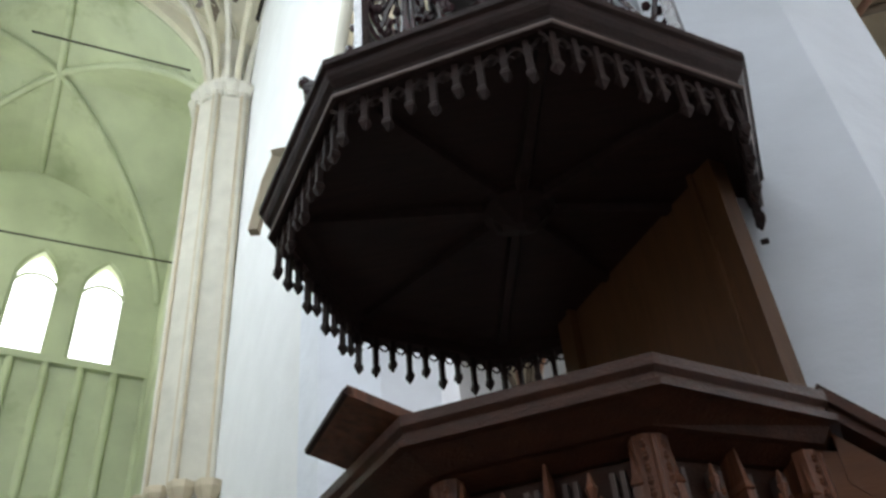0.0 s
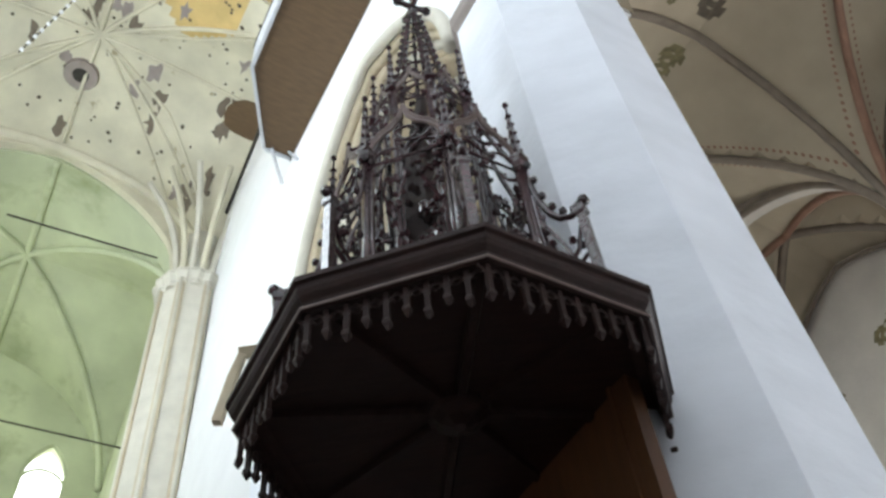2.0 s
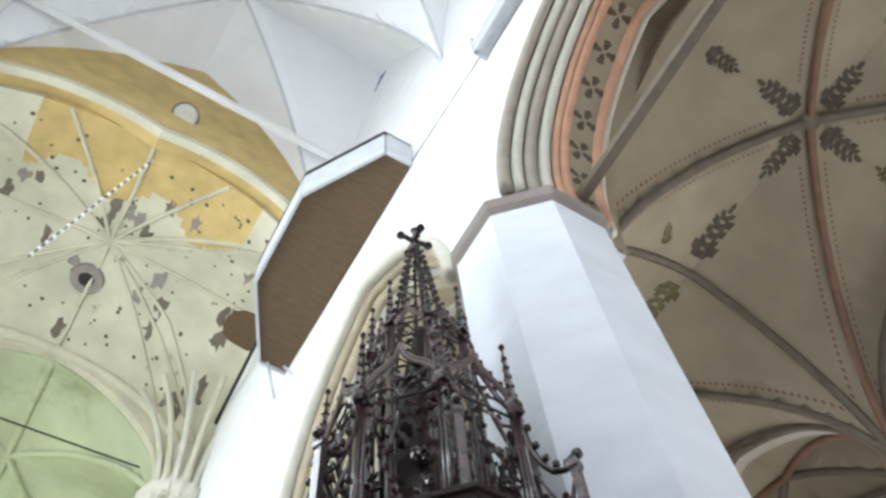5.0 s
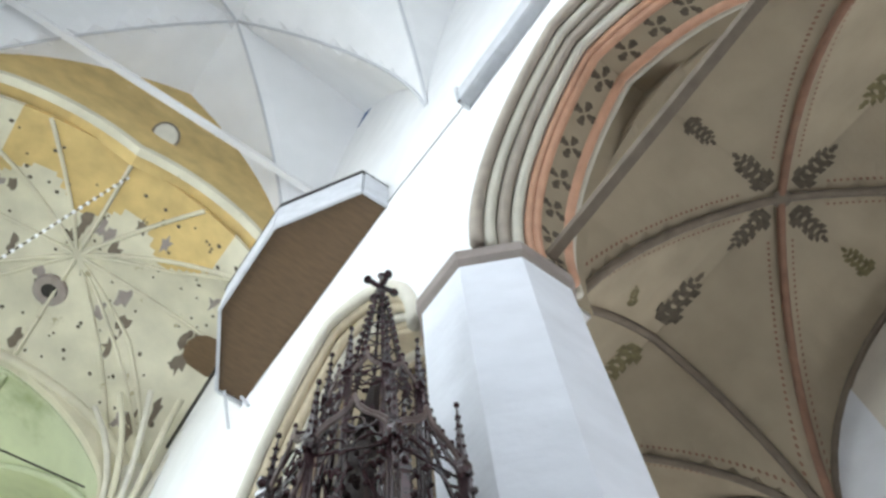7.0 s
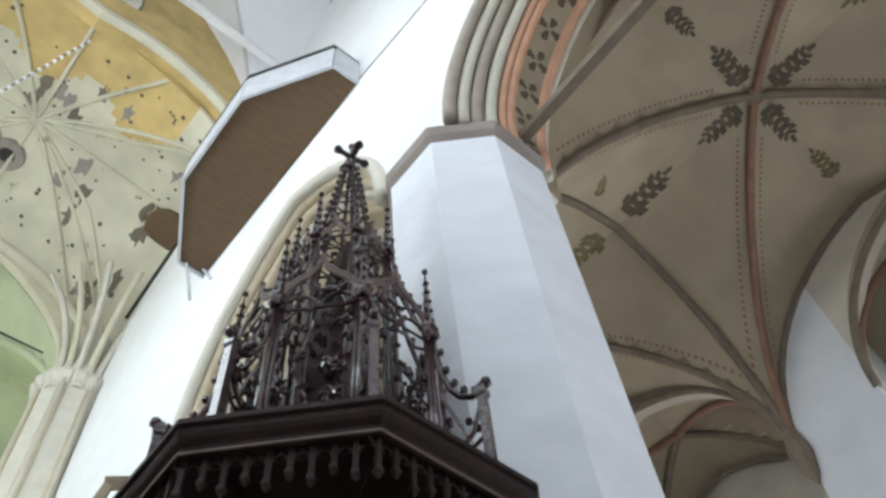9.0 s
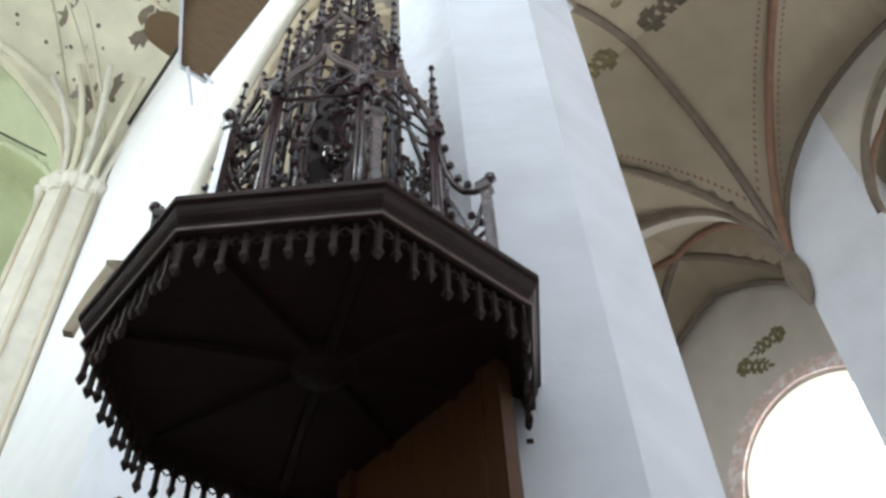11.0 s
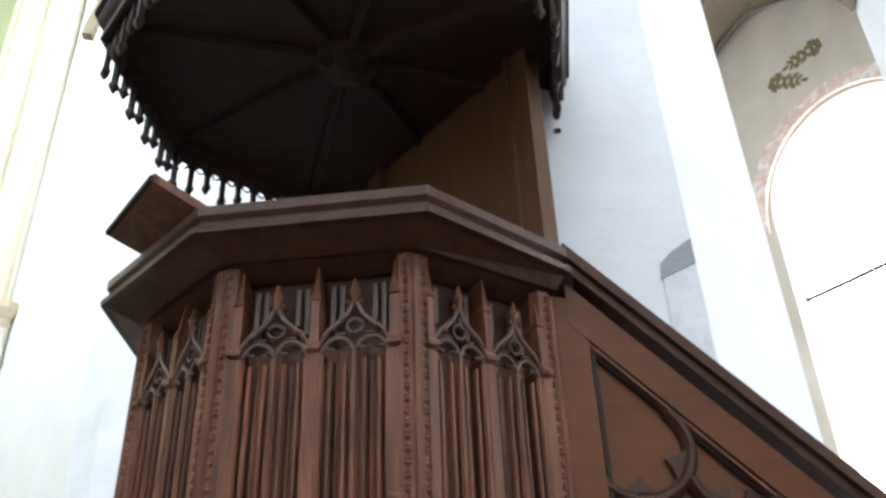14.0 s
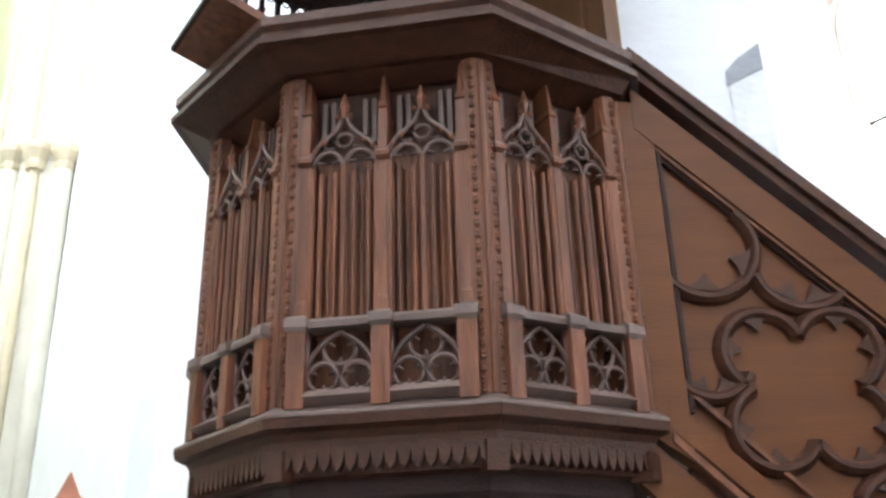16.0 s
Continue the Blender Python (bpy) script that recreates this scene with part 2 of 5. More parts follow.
WALL_X0, WALL_X1 = 0.68, 2.15


def arch_wall(name, y0, y1, oy0, oy1, z0, rise, ztop, mat, label, x0=WALL_X0, x1=WALL_X1, m=None):
    """A wall from z0 up to ztop with a pointed opening in its foot."""
    pts = arch_points(oy0, oy1, z0, rise)
    bm = bmesh.new()
    cols = []
    for x in (x0, x1):
        low = [bm.verts.new((x, y, z)) for y, z in pts]
        high = [bm.verts.new((x, y0 + (y1 - y0) * k / (len(pts) - 1), ztop)) for k in range(len(pts))]
        for k in range(len(pts) - 1):
            bm.faces.new((low[k], low[k + 1], high[k + 1], high[k]))
        a, b = bm.verts.new((x, y0, z0)), bm.verts.new((x, y1, z0))
        bm.faces.new((a, low[0], high[0]))
        bm.faces.new((low[-1], b, high[-1]))
        cols.append((low, high, a, b))
    (l0, h0, a0, b0), (l1, h1, a1, b1) = cols
    for k in range(len(pts) - 1):
        bm.faces.new((l0[k], l0[k + 1], l1[k + 1], l1[k]))
        bm.faces.new((h0[k], h1[k], h1[k + 1], h0[k + 1]))
    bm.faces.new((a0, a1, l1[0], l0[0]))
    bm.faces.new((l0[-1], l1[-1], b1, b0))
    bm.faces.new((a0, h0[0], h1[0], a1))
    bm.faces.new((b0, b1, h1[-1], h0[-1]))
    return setting(name, bm, mat, label, "wall", m or CH)


def arch_roll(bm, x, y0, y1, z0, rise, r, n=8):
    tube(bm, [(x, y, z) for y, z in arch_points(y0, y1, z0, rise, 18)], r, n)


ARCH_RISE = 3.5
for k, (ya, yb) in enumerate(((-10.4, PIERS[0]), (PIERS[0], PIERS[1]), (PIERS[1], PIERS[2]), (PIERS[2], 10.2))):
    near = k == 1
    if k == 3:
        bm = bmesh.new()
        box(bm, WALL_X0, WALL_X1, ya, yb + 0.1, 0, 17.2)
        setting("wall_arcade_4", bm, M_WALL, "plain white plastered nave wall", "wall", CH)
        continue
    o0, o1 = ya + 0.55, yb - 0.55
    w = arch_wall(f"wall_arcade_{k + 1}", ya, yb, o0, o1, SPRING + 0.3, ARCH_RISE - 0.35, 17.2, M_WALL, "white plastered nave wall above a pointed arch")
    bm = bmesh.new()
    box(bm, 2.16, 2.30, ya + 0.9, yb - 0.9, 12.97, 14.2)
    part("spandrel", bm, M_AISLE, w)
    rolls = [(0.66, 0.0, 0.075, M_GREYMOULD), (0.80, 0.05, 0.07, M_PALE), (0.94, 0.11, 0.075, M_GREYMOULD), (1.08, 0.17, 0.07, M_PALE),
             (1.20, 0.22, 0.05, M_ORANGE), (1.29, 0.24, 0.06, M_ORANGE), (1.74, 0.22, 0.07, M_ORANGE), (1.86, 0.14, 0.06, M_PALE)]
    if k in (2, 3):
        rolls = [(a, b, c * 1.2, M_STONE if i % 3 else M_PALE) for i, (a, b, c, d) in enumerate(rolls)]
    for x, inset, r, mat in rolls:
        bm = bmesh.new()
        arch_roll(bm, x, o0 + inset, o1 - inset, SPRING + 0.28, ARCH_RISE - 0.35 - inset * 0.9, r)
        part("arch_moulding", bm, mat, w, "rounded moulding of the pointed arch", True)
    if k in (1, 2):
        bm = bmesh.new()
        pts = arch_points(o0 + 0.24, o1 - 0.24, SPRING + 0.28, ARCH_RISE - 0.57, 18)
        rings(bm, [[(1.3, y, z), (1.74, y, z), (1.74, y, z + 0.1), (1.3, y, z + 0.1)] for y, z in pts])
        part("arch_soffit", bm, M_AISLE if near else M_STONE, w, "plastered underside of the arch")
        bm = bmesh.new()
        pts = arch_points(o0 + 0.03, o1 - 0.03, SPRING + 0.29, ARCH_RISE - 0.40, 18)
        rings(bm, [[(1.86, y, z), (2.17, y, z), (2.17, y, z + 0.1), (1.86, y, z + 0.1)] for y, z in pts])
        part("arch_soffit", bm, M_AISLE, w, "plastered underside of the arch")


# the aisle bays are skewed: their outer corners lie further east
SKEW = CH @ Matrix(((1, 0, 0, 0), (0.078, 1, 0, -0.164), (0, 0, 1, 0), (0, 0, 0, 1)))


def vault(name, x0, x1, y0, y1, zs, zc, mat, label, n=28, dome=0.25, thick=0.15, m=None):
    """One cross-vaulted bay, as a sheet with some thickness."""
    bm = bmesh.new()
    hx, hy = (x1 - x0) / 2, (y1 - y0) / 2
    cx, cy = (x0 + x1) / 2, (y0 + y1) / 2
    rise = zc - zs

    def height(x, y):
        a, b = pointed(x - cx, hx, rise - dome), pointed(y - cy, hy, rise - dome)
        d = (1 - ((x - cx) / hx) ** 2) * (1 - ((y - cy) / hy) ** 2)
        return zs + max(a, b) + dome * d

    grid = []
    us = [math.sin(math.pi / 2 * (2 * k / n - 1)) for k in range(n + 1)]
    for u in us:
        grid.append([bm.verts.new((cx + u * hx, cy + v * hy, height(cx + u * hx, cy + v * hy))) for v in us])
    for i in range(n):
        for j in range(n):
            bm.faces.new((grid[i][j], grid[i + 1][j], grid[i + 1][j + 1], grid[i][j + 1]))
    r = bmesh.ops.extrude_face_region(bm, geom=bm.faces[:])
    for v in r["geom"]:
        if isinstance(v, bmesh.types.BMVert):
            v.co.z += thick
    ob = setting(name, bm, mat, label, "vault", m or CH, smooth=False)
    return ob, height


def rib(bm, height, p, q, r, n=20, drop=0.03):
    pts = []
    for k in range(n + 1):
        t = 0.5 - 0.5 * math.cos(math.pi * k / n)
        x, y = p[0] + (q[0] - p[0]) * t, p[1] + (q[1] - p[1]) * t
        pts.append((x, y, height(x, y) - drop))
    tube(bm, pts, r, 6)


AX0, AX1 = 2.1, 6.84
aisle_heights = {}
for k, (ya, yb) in enumerate(((-10.4, PIERS[0]), (PIERS[0], PIERS[1]), (PIERS[1], PIERS[2]), (PIERS[2], 10.2))):
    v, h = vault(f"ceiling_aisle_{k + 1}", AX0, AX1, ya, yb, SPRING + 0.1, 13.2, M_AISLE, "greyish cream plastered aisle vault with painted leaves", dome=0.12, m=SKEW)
    aisle_heights[k] = h
    cx, cy = (AX0 + AX1) / 2, (ya + yb) / 2
    for (a, b), mat in ((((AX0 + 0.02, yb - 0.02), (cx, cy)), M_RIB), (((AX1 - 0.02, yb - 0.02), (cx, cy)), M_RIBRED),
                        (((AX0 + 0.02, ya + 0.02), (cx, cy)), M_RIBRED), (((AX1 - 0.02, ya + 0.02), (cx, cy)), M_RIB),
                        (((AX0 + 0.02, yb), (AX1 - 0.02, yb)), M_RIB), (((AX1, ya + 0.02), (AX1, yb - 0.02)), M_RIB)):
        bm = bmesh.new()
        rib(bm, h, a, b, 0.062)
        part("vault_rib", bm, mat, v, "painted vault rib", True)
    bm = bmesh.new()
    blob(bm, (cx, cy, h(cx, cy) - 0.03), 0.14, 0.5, 10)
    part("vault_boss", bm, M_RIB, v)

# outer side of the aisle: inner buttresses, chapel arches, wall with windows
for k, y in enumerate(PIERS):
    bm = bmesh.new()
    box(bm, 6.84, 8.99, y - 1.22, y - 0.02, 0, 13.0)
    setting(f"wall_buttress_{k + 1}", bm, M_GREY, "smooth grey plastered inner buttress wall", "wall", SKEW)


for y in PIERS:
    bm = bmesh.new()
    lathe(bm, [(0.02, 9.45), (0.09, 9.62), (0.13, 9.82), (0.16, 9.95), (0.15, 10.1), (0.10, 10.35)], 8, 22.5, 6.80, y)
    corbel = tagged(finish("rib_corbel", bm, M_RIB), "tapering brown stone corbel under the vault ribs", "corbel", "rib corbels")
    corbel.matrix_world = SKEW


def window_wall(name, axis_y0, axis_y1, x, z1, windows, label, mat=M_GREY, thick=0.4, m=None):
    """A wall in the plane x, with pointed windows (y0, y1, sill, spring, rise)."""
    m = m or CH
    bm = bmesh.new()
    ys = [axis_y0] + [y for w in windows for y in w[:2]] + [axis_y1]
    for a, b in zip(ys[::2], ys[1::2]):
        box(bm, x, x + thick, a, b, 0, z1)
    for a, b, sill, spring, rise in windows:
        box(bm, x, x + thick, a, b, 0, sill)
        pts = arch_points(a, b, spring, rise, 10)
        for (ya, za), (yb, zb) in zip(pts, pts[1:]):
            lo = [bm.verts.new((xx, yy, zz)) for xx in (x, x + thick) for yy, zz in ((ya, za), (yb, zb), (yb, z1), (ya, z1))]
            for f in ((0, 1, 2, 3), (7, 6, 5, 4), (0, 4, 5, 1), (1, 5, 6, 2), (2, 6, 7, 3), (3, 7, 4, 0)):
                bm.faces.new([lo[i] for i in f])
    return setting(name, bm, mat, label, "wall", m)


WINS = [(-9.3, -6.6, 2.4, 7.8, 1.9), (-4.0, -1.4, 2.4, 7.8, 1.9), (0.06, 2.74, 2.4, 8.95, 1.34), (6.3, 9.0, 2.4, 7.8, 1.9)]
aw = window_wall("wall_aisle", -12, 12, 9.0, 14, WINS, "cream plastered outer aisle wall with tall pointed windows", M_AISLEWALL)


def tracery(parent, a, b, sill, spring, rise, x, mat, lights=3):
    bm = bmesh.new()
    pts = arch_points(a + 0.03, b - 0.03, spring, rise, 10)
    tube(bm, [(x, a + 0.03, sill)] + [(x, y, z) for y, z in pts] + [(x, b - 0.03, sill)], 0.06, 6)
    part("window_frame", bm, mat, parent, smooth=True)
    for k in range(1, lights):
        y = a + (b - a) * k / lights
        bm = bmesh.new()
        tube(bm, [(x, y, sill), (x, y, spring + 0.3)], 0.05, 6)
        part("mullion", bm, mat, parent)
    for k in range(lights):
        y0 = a + (b - a) * k / lights
        y1 = a + (b - a) * (k + 1) / lights
        bm = bmesh.new()
        tube(bm, [(x, y, z) for y, z in arch_points(y0, y1, spring - 0.2, 0.55, 6)], 0.04, 6)
        part("tracery_arch", bm, mat, parent, smooth=True)


def sky_backdrop(name, pts, m=None):
    bm = bmesh.new()
    bm.faces.new([bm.verts.new(p) for p in pts])
    ob = setting(name, bm, M_SKY, "plain white overcast sky outside the windows", "sky", m or CH)
    return ob


sky_backdrop("backdrop_aisle", [(10.6, -13, -1), (10.6, 13, -1), (10.6, 13, 15), (10.6, -13, 15)])

# nave walls above the arcade, the opposite side, the west end
bm = bmesh.new()
box(bm, -7.6, -7.0, -12, 10.2, 0, 24)
setting("wall_nave_north", bm, M_WALL, "white plastered nave wall", "wall", CH)
bm = bmesh.new()
box(bm, -8, 9.4, -10.9, -10.4, 0, 24)
setting("wall_west", bm, M_WALL, "white plastered west wall", "wall", CH)
bm = bmesh.new()
box(bm, 0.68, 2.15, -10.4, 10.2, 17.2, 24)
setting("wall_nave_upper", bm, M_WALL, "white plastered upper nave wall", "wall", CH)
bm = bmesh.new()
box(bm, 0.9, 9.4, 10.35, 10.75, 0, 17.3)
setting("wall_aisle_end", bm, M_GREY, "grey plastered end wall of the aisle", "wall", CH)

NZ0, NZ1 = 17.0, 21.8
TYMP = 4.7
for k, (ya, yb, zc, mat, label) in enumerate(((-10.4, PIERS[0], 25.2, M_BRIGHT, "white plastered nave vault with thin ribs"), (PIERS[0], PIERS[1], 25.2, M_BRIGHT, "white plastered nave vault with thin ribs"),
                                (PIERS[1], TYMP, 25.2, M_BRIGHT, "white plastered nave vault with thin ribs"), (TYMP, 10.3, 20.4, M_NAVE, "stained cream plaster star vault with dark spots"))):
    v, h = vault(f"ceiling_nave_{k + 1}", NAVE_L, NAVE_R, ya, yb, NZ0, zc, mat, label, n=72 if k == 3 else 28, dome=0.5)
    cx, cy = (NAVE_L + NAVE_R) / 2, (ya + yb) / 2
    ends = [(NAVE_L + 0.02, ya + 0.02), (NAVE_L + 0.02, yb - 0.02), (NAVE_R - 0.02, ya + 0.02), (NAVE_R - 0.02, yb - 0.02)]
    mids = []
    if k == 3:
        mids = [(cx, ya), (cx, yb), (NAVE_L, cy), (NAVE_R, cy), (cx - 1.7, ya + 0.02), (cx + 1.7, ya + 0.02), (cx + 2.6, yb - 0.02), (cx - 2.6, yb - 0.02)]
    for a in ends + mids:
        bm = bmesh.new()
        rib(bm, h, a, (cx, cy), 0.05 if k == 3 else 0.035)
        part("vault_rib", bm, M_NAVE if k == 3 else M_GREY, v, smooth=True)
    if k == 3:
        nave_height = h
        v.data.materials.append(M_YELLOW)
        for f in v.data.polygons:
            c = f.center
            if c.y < TYMP + 1.5 + 0.35 * math.sin(c.x * 3.1) and -5.4 < c.x < -0.7:
                f.material_index = 1
        rn = random.Random(3)
        bm = bmesh.new()
        for i in range(110):
            x, y = rn.uniform(-6.5, 0.4), rn.uniform(TYMP + 0.4, 10.0)
            r = rn.choice((0.03, 0.035, 0.04, 0.05))
            bm.faces.new([bm.verts.new((x + r * math.cos(t), y + r * math.sin(t), h(x + r * math.cos(t), y + r * math.sin(t)) - 0.012)) for t in [2 * math.pi * q / 6 for q in range(6)]])
        tagged(part("plaster_holes", bm, M_PAINT, v, "scattered small dark holes in the plaster"), kind="stuff")
        for i in range(26):
            x, y = rn.uniform(-5.6, 0.2), rn.uniform(TYMP + 1.2, 10.1)
            bm = bmesh.new()
            pts = []
            for q in range(11):
                t = 2 * math.pi * q / 11
                r = rn.uniform(0.07, 0.26)
                X, Y = x + 0.7 * r * math.cos(t), y + 1.3 * r * math.sin(t)
                pts.append(bm.verts.new((X, Y, h(X, Y) - 0.014)))
            bm.faces.new(pts)
            part("plaster_loss", bm, M_RIB if i % 3 else M_CAP, v, "brown patch of lost plaster")
        for a in ((cx + 1.9, cy + 1.0), (cx + 1.9, cy - 1.0)):
            bm = bmesh.new()
            rib(bm, h, (NAVE_R - 0.05, yb - 0.05 if a[1] > cy else ya + 0.05), a, 0.045)
            rib(bm, h, a, (cx, cy), 0.045)
            part("star_rib", bm, M_NAVE, v, smooth=True)
        bm = bmesh.new()
        rib(bm, h, (NAVE_L + 0.02, yb), (NAVE_R - 0.02, yb), 0.14)
        part("transverse_rib", bm, M_NAVE, v, smooth=True)

# painted wall between the high and the low vault
bm = bmesh.new()
lo = arch_points(NAVE_L, NAVE_R, NZ0, 19.7 - NZ0, 20)
hi = arch_points(NAVE_L, NAVE_R, NZ0 + 0.4, 24.9 - NZ0, 20)
rings(bm, [[(a, TYMP - 0.25, b), (c, TYMP - 0.25, d), (c, TYMP + 0.05, d), (a, TYMP + 0.05, b)] for (a, b), (c, d) in zip(lo, hi)], cap=False)
setting("wall_tympanum", bm, M_YELLOW, "ochre painted plaster wall above the lower vault", "wall", CH)
bm = bmesh.new()
rings(bm, [[(a, TYMP - 0.42, b - 0.1), (a, TYMP - 0.25, b - 0.12), (a, TYMP - 0.25, b + 0.12), (a, TYMP - 0.42, b + 0.1)] for a, b in lo], cap=False)
setting("trim_arch", bm, M_NAVE, "stained cream plaster band round the vault arch", "trim", CH)
bm = bmesh.new()
box(bm, NAVE_L, NAVE_R, 3.7, 3.84, 21.4, 21.58)
tie = tagged(finish("tie_beam", bm, M_BRIGHT), "white painted tie beam across the nave", "beam")
tie.matrix_world = CH
disc = thing("wall_disc", "round white disc with a dark rim on the ochre wall", "disc", m=CH @ pose(-2.95, TYMP - 0.3, 21.25, 145, 0, 0))
bm = bmesh.new()
lathe(bm, [(0.24, 0), (0.26, 0.03), (0.22, 0.06), (0.05, 0.08)], 20)
part("plate", bm, M_PALE, disc)
bm = bmesh.new()
lathe(bm, [(0.30, -0.02), (0.31, 0.02), (0.26, 0.04), (0.25, -0.02)], 20, cap=False)
part("rim", bm, M_RIB, disc, "dark rim")
ocu = thing("vault_opening", "round black opening with a grey collar in the vault", "opening", m=CH @ pose(-3.25, 8.55, nave_height(-3.25, 8.55) - 0.06))
bm = bmesh.new()
lathe(bm, [(0.18, 0.05), (0.18, -0.02), (0.36, -0.03), (0.38, 0.08)], 16, cap=False)
part("collar", bm, M_CAP, ocu)
bm = bmesh.new()
lathe(bm, [(0.18, 0.0), (0.17, 0.01)], 16)
part("hole", bm, M_IRON, ocu, "black hole")
hatch = thing("vault_hatch", "brown wooden hatch in the vault", "hatch", m=CH @ pose(0.30, 7.85, nave_height(0.30, 7.85) - 0.1, 0, 12, 0))
bm = bmesh.new()
lathe(bm, [(0.50, 0), (0.50, 0.05), (0.42, 0.08)], 14)
part("board", bm, M_SOFFIT, hatch)
chain = thing("bead_chain", "hanging chain of small pale beads below the vault", "chain", m=CH)
c0, c1 = Vector((-2.9, 4.9, 20.6)), Vector((-4.1, 6.6, 17.0))
bm = bmesh.new()
tube(bm, [c0, c1], 0.012, 5)
part("cord", bm, M_IRON, chain)
for k in range(22):
    bm = bmesh.new()
    blob(bm, c0.lerp(c1, (k + 0.5) / 22), 0.045, 1, 6)
    part("bead", bm, M_BRIGHT, chain)

# compound pillar at the end of the nave
pil = thing("compound_pillar", "tall pale stone compound pillar of bundled shafts", "pillar", m=CH @ pose(0.62, 10.2, 0, 0, -0.8, 0))
bm = bmesh.new()
lathe(bm, [(0.69, 0), (0.69, 16.4)], 8, 11)
part("core", bm, M_PALE, pil)
for k in range(8):
    for dd in (-4.2, 0.0, 4.2):
        a = radians(45 * k + 11 + dd)
        bm = bmesh.new()
        lathe(bm, [(0.052 if dd == 0 else 0.032, 0), (0.052 if dd == 0 else 0.032, 16.4)], 8, 0, 0.685 * math.sin(a), -0.685 * math.cos(a))
        part("shaft", bm, M_PALE if dd == 0 else M_STONE, pil, smooth=True)
bm = bmesh.new()
lathe(bm, [(0.92, 0), (0.92, 7.5), (0.98, 7.58), (0.98, 7.66), (0.70, 7.74)], 16, 11, 0.22, -0.12)
part("lower_core", bm, M_PALE, pil, "wider lower stage of the pillar")
for k in range(16):
    a = radians(22.5 * k + 11)
    bm = bmesh.new()
    lathe(bm, [(0.12 if k % 2 else 0.07, 0), (0.12 if k % 2 else 0.07, 7.4)], 10, 0, 0.22 + 0.93 * math.sin(a), -0.12 - 0.93 * math.cos(a))
    part("shaft", bm, M_PALE if k % 2 else M_STONE, pil, smooth=True)
    for rr, zc, r0, ox, oy in ((0.93, 7.62, 0.17, 0.22, -0.12), (0.58, 16.3, 0.2, 0, 0)):
        bm = bmesh.new()
        lathe(bm, [(r0 * 0.7, zc - 0.28), (r0 * 0.8, zc - 0.22), (r0 * 0.75, zc - 0.15), (r0 * 1.2, zc), (r0 * 1.2, zc + 0.1), (r0 * 0.7, zc + 0.14)], 8, 0, ox + rr * math.sin(a), oy - rr * math.cos(a))
        part("capital", bm, M_STONE if rr > 0.6 else M_PALE, pil)
bm = bmesh.new()
lathe(bm, [(0.66, 16.4), (0.72, 16.5), (0.5, 16.62), (0.42, 17.4), (0.36, 18.2)], 10)
part("springer", bm, M_PALE, pil, "stained stone block where the ribs spring")
for k in range(9):
    a = math.radians(140 + 26 * k)
    bm = bmesh.new()
    tube(bm, [(rr * math.cos(a), rr * math.sin(a), z) for rr, z in ((0.46, 16.5), (0.48, 17.0), (0.58, 17.6), (0.78, 18.2), (1.1, 18.8), (1.5, 19.25))], 0.075, 6)
    part("rib_foot", bm, M_NAVE if k % 2 else M_PALE, pil, smooth=True)

# wall over the choir arch
bm = bmesh.new()
lo2 = arch_points(-6.6, 0.4, 15.6, 4.2, 20)
hi2 = [(max(NAVE_L, min(NAVE_R, a * 1.12 + 0.35)), 21.5) for a, b in lo2]
rings(bm, [[(a, 10.32, b), (c, 10.32, d), (c, 10.55, d), (a, 10.55, b)] for (a, b), (c, d) in zip(lo2, hi2)], cap=False)
box(bm, -7.2, -6.6, 10.32, 10.55, 0, 21.5)
setting("wall_choir_arch", bm, M_NAVE, "stained cream plaster wall above the choir arch", "wall", CH)
# choir
v, h = vault("ceiling_choir", -6.6, 0.4, 10.5, 17.0, 15.6, 20.0, M_GREEN, "plastered choir vault, greenish light in its colour", dome=0.3)
for a in ((-6.55, 10.55), (-6.55, 16.95), (0.35, 10.55), (0.35, 16.95), (-3.1, 10.55), (-3.1, 16.95)):
    bm = bmesh.new()
    rib(bm, h, a, (-3.1, 13.7), 0.09)
    part("vault_rib", bm, M_GREEN, v, smooth=True)
TURN = CH @ Matrix.Rotation(radians(90), 4, "Z")
CW = [(0.4, 1.5, 14.2, 16.2, 1.1), (1.95, 3.05, 14.2, 16.2, 1.1), (3.45, 4.55, 14.2, 16.2, 1.1), (4.9, 5.9, 14.2, 16.2, 1.1)]
cw = window_wall("wall_choir_end", -0.9, 6.9, 17.0, 21, CW, "plastered choir wall with arched windows, greenish light in its colour", M_GREEN, m=TURN)
for a, b, c, d, e in CW:
    tracery(cw, a, b, c, d, e, 17.1, M_GREEN, 1)
for k in range(9):
    bm = bmesh.new()
    tube(bm, [(16.95, -0.4 + 0.75 * k, 0), (16.95, -0.4 + 0.75 * k, 14.1)], 0.10, 8)
    part("wall_shaft", bm, M_GREEN, cw, smooth=True)
bm = bmesh.new()
box(bm, 16.85, 17.05, -0.9, 6.9, 14.0, 14.2)
part("sill_course", bm, M_GREEN, cw)
sky_backdrop("backdrop_choir", [(18.4, -2, 11), (18.4, 8, 11), (18.4, 8, 20), (18.4, -2, 20)], TURN)
bm = bmesh.new()
box(bm, 0.4, 0.9, 11.2, 17.4, 0, 21)
box(bm, -7.1, -6.6, 10.2, 17.4, 0, 21)
setting("wall_choir_sides", bm, M_GREEN, "plastered choir side walls, greenish light in their colour", "wall", CH)

# iron tie rods and wooden tie beams
def rod(name, p, q, r, label, mat=M_IRON, cat="tie rod"):
    bm = bmesh.new()
    tube(bm, [p, q], r, 6)
    o = tagged(finish(name, bm, mat), label, cat)
    o.matrix_world = CH
    return o


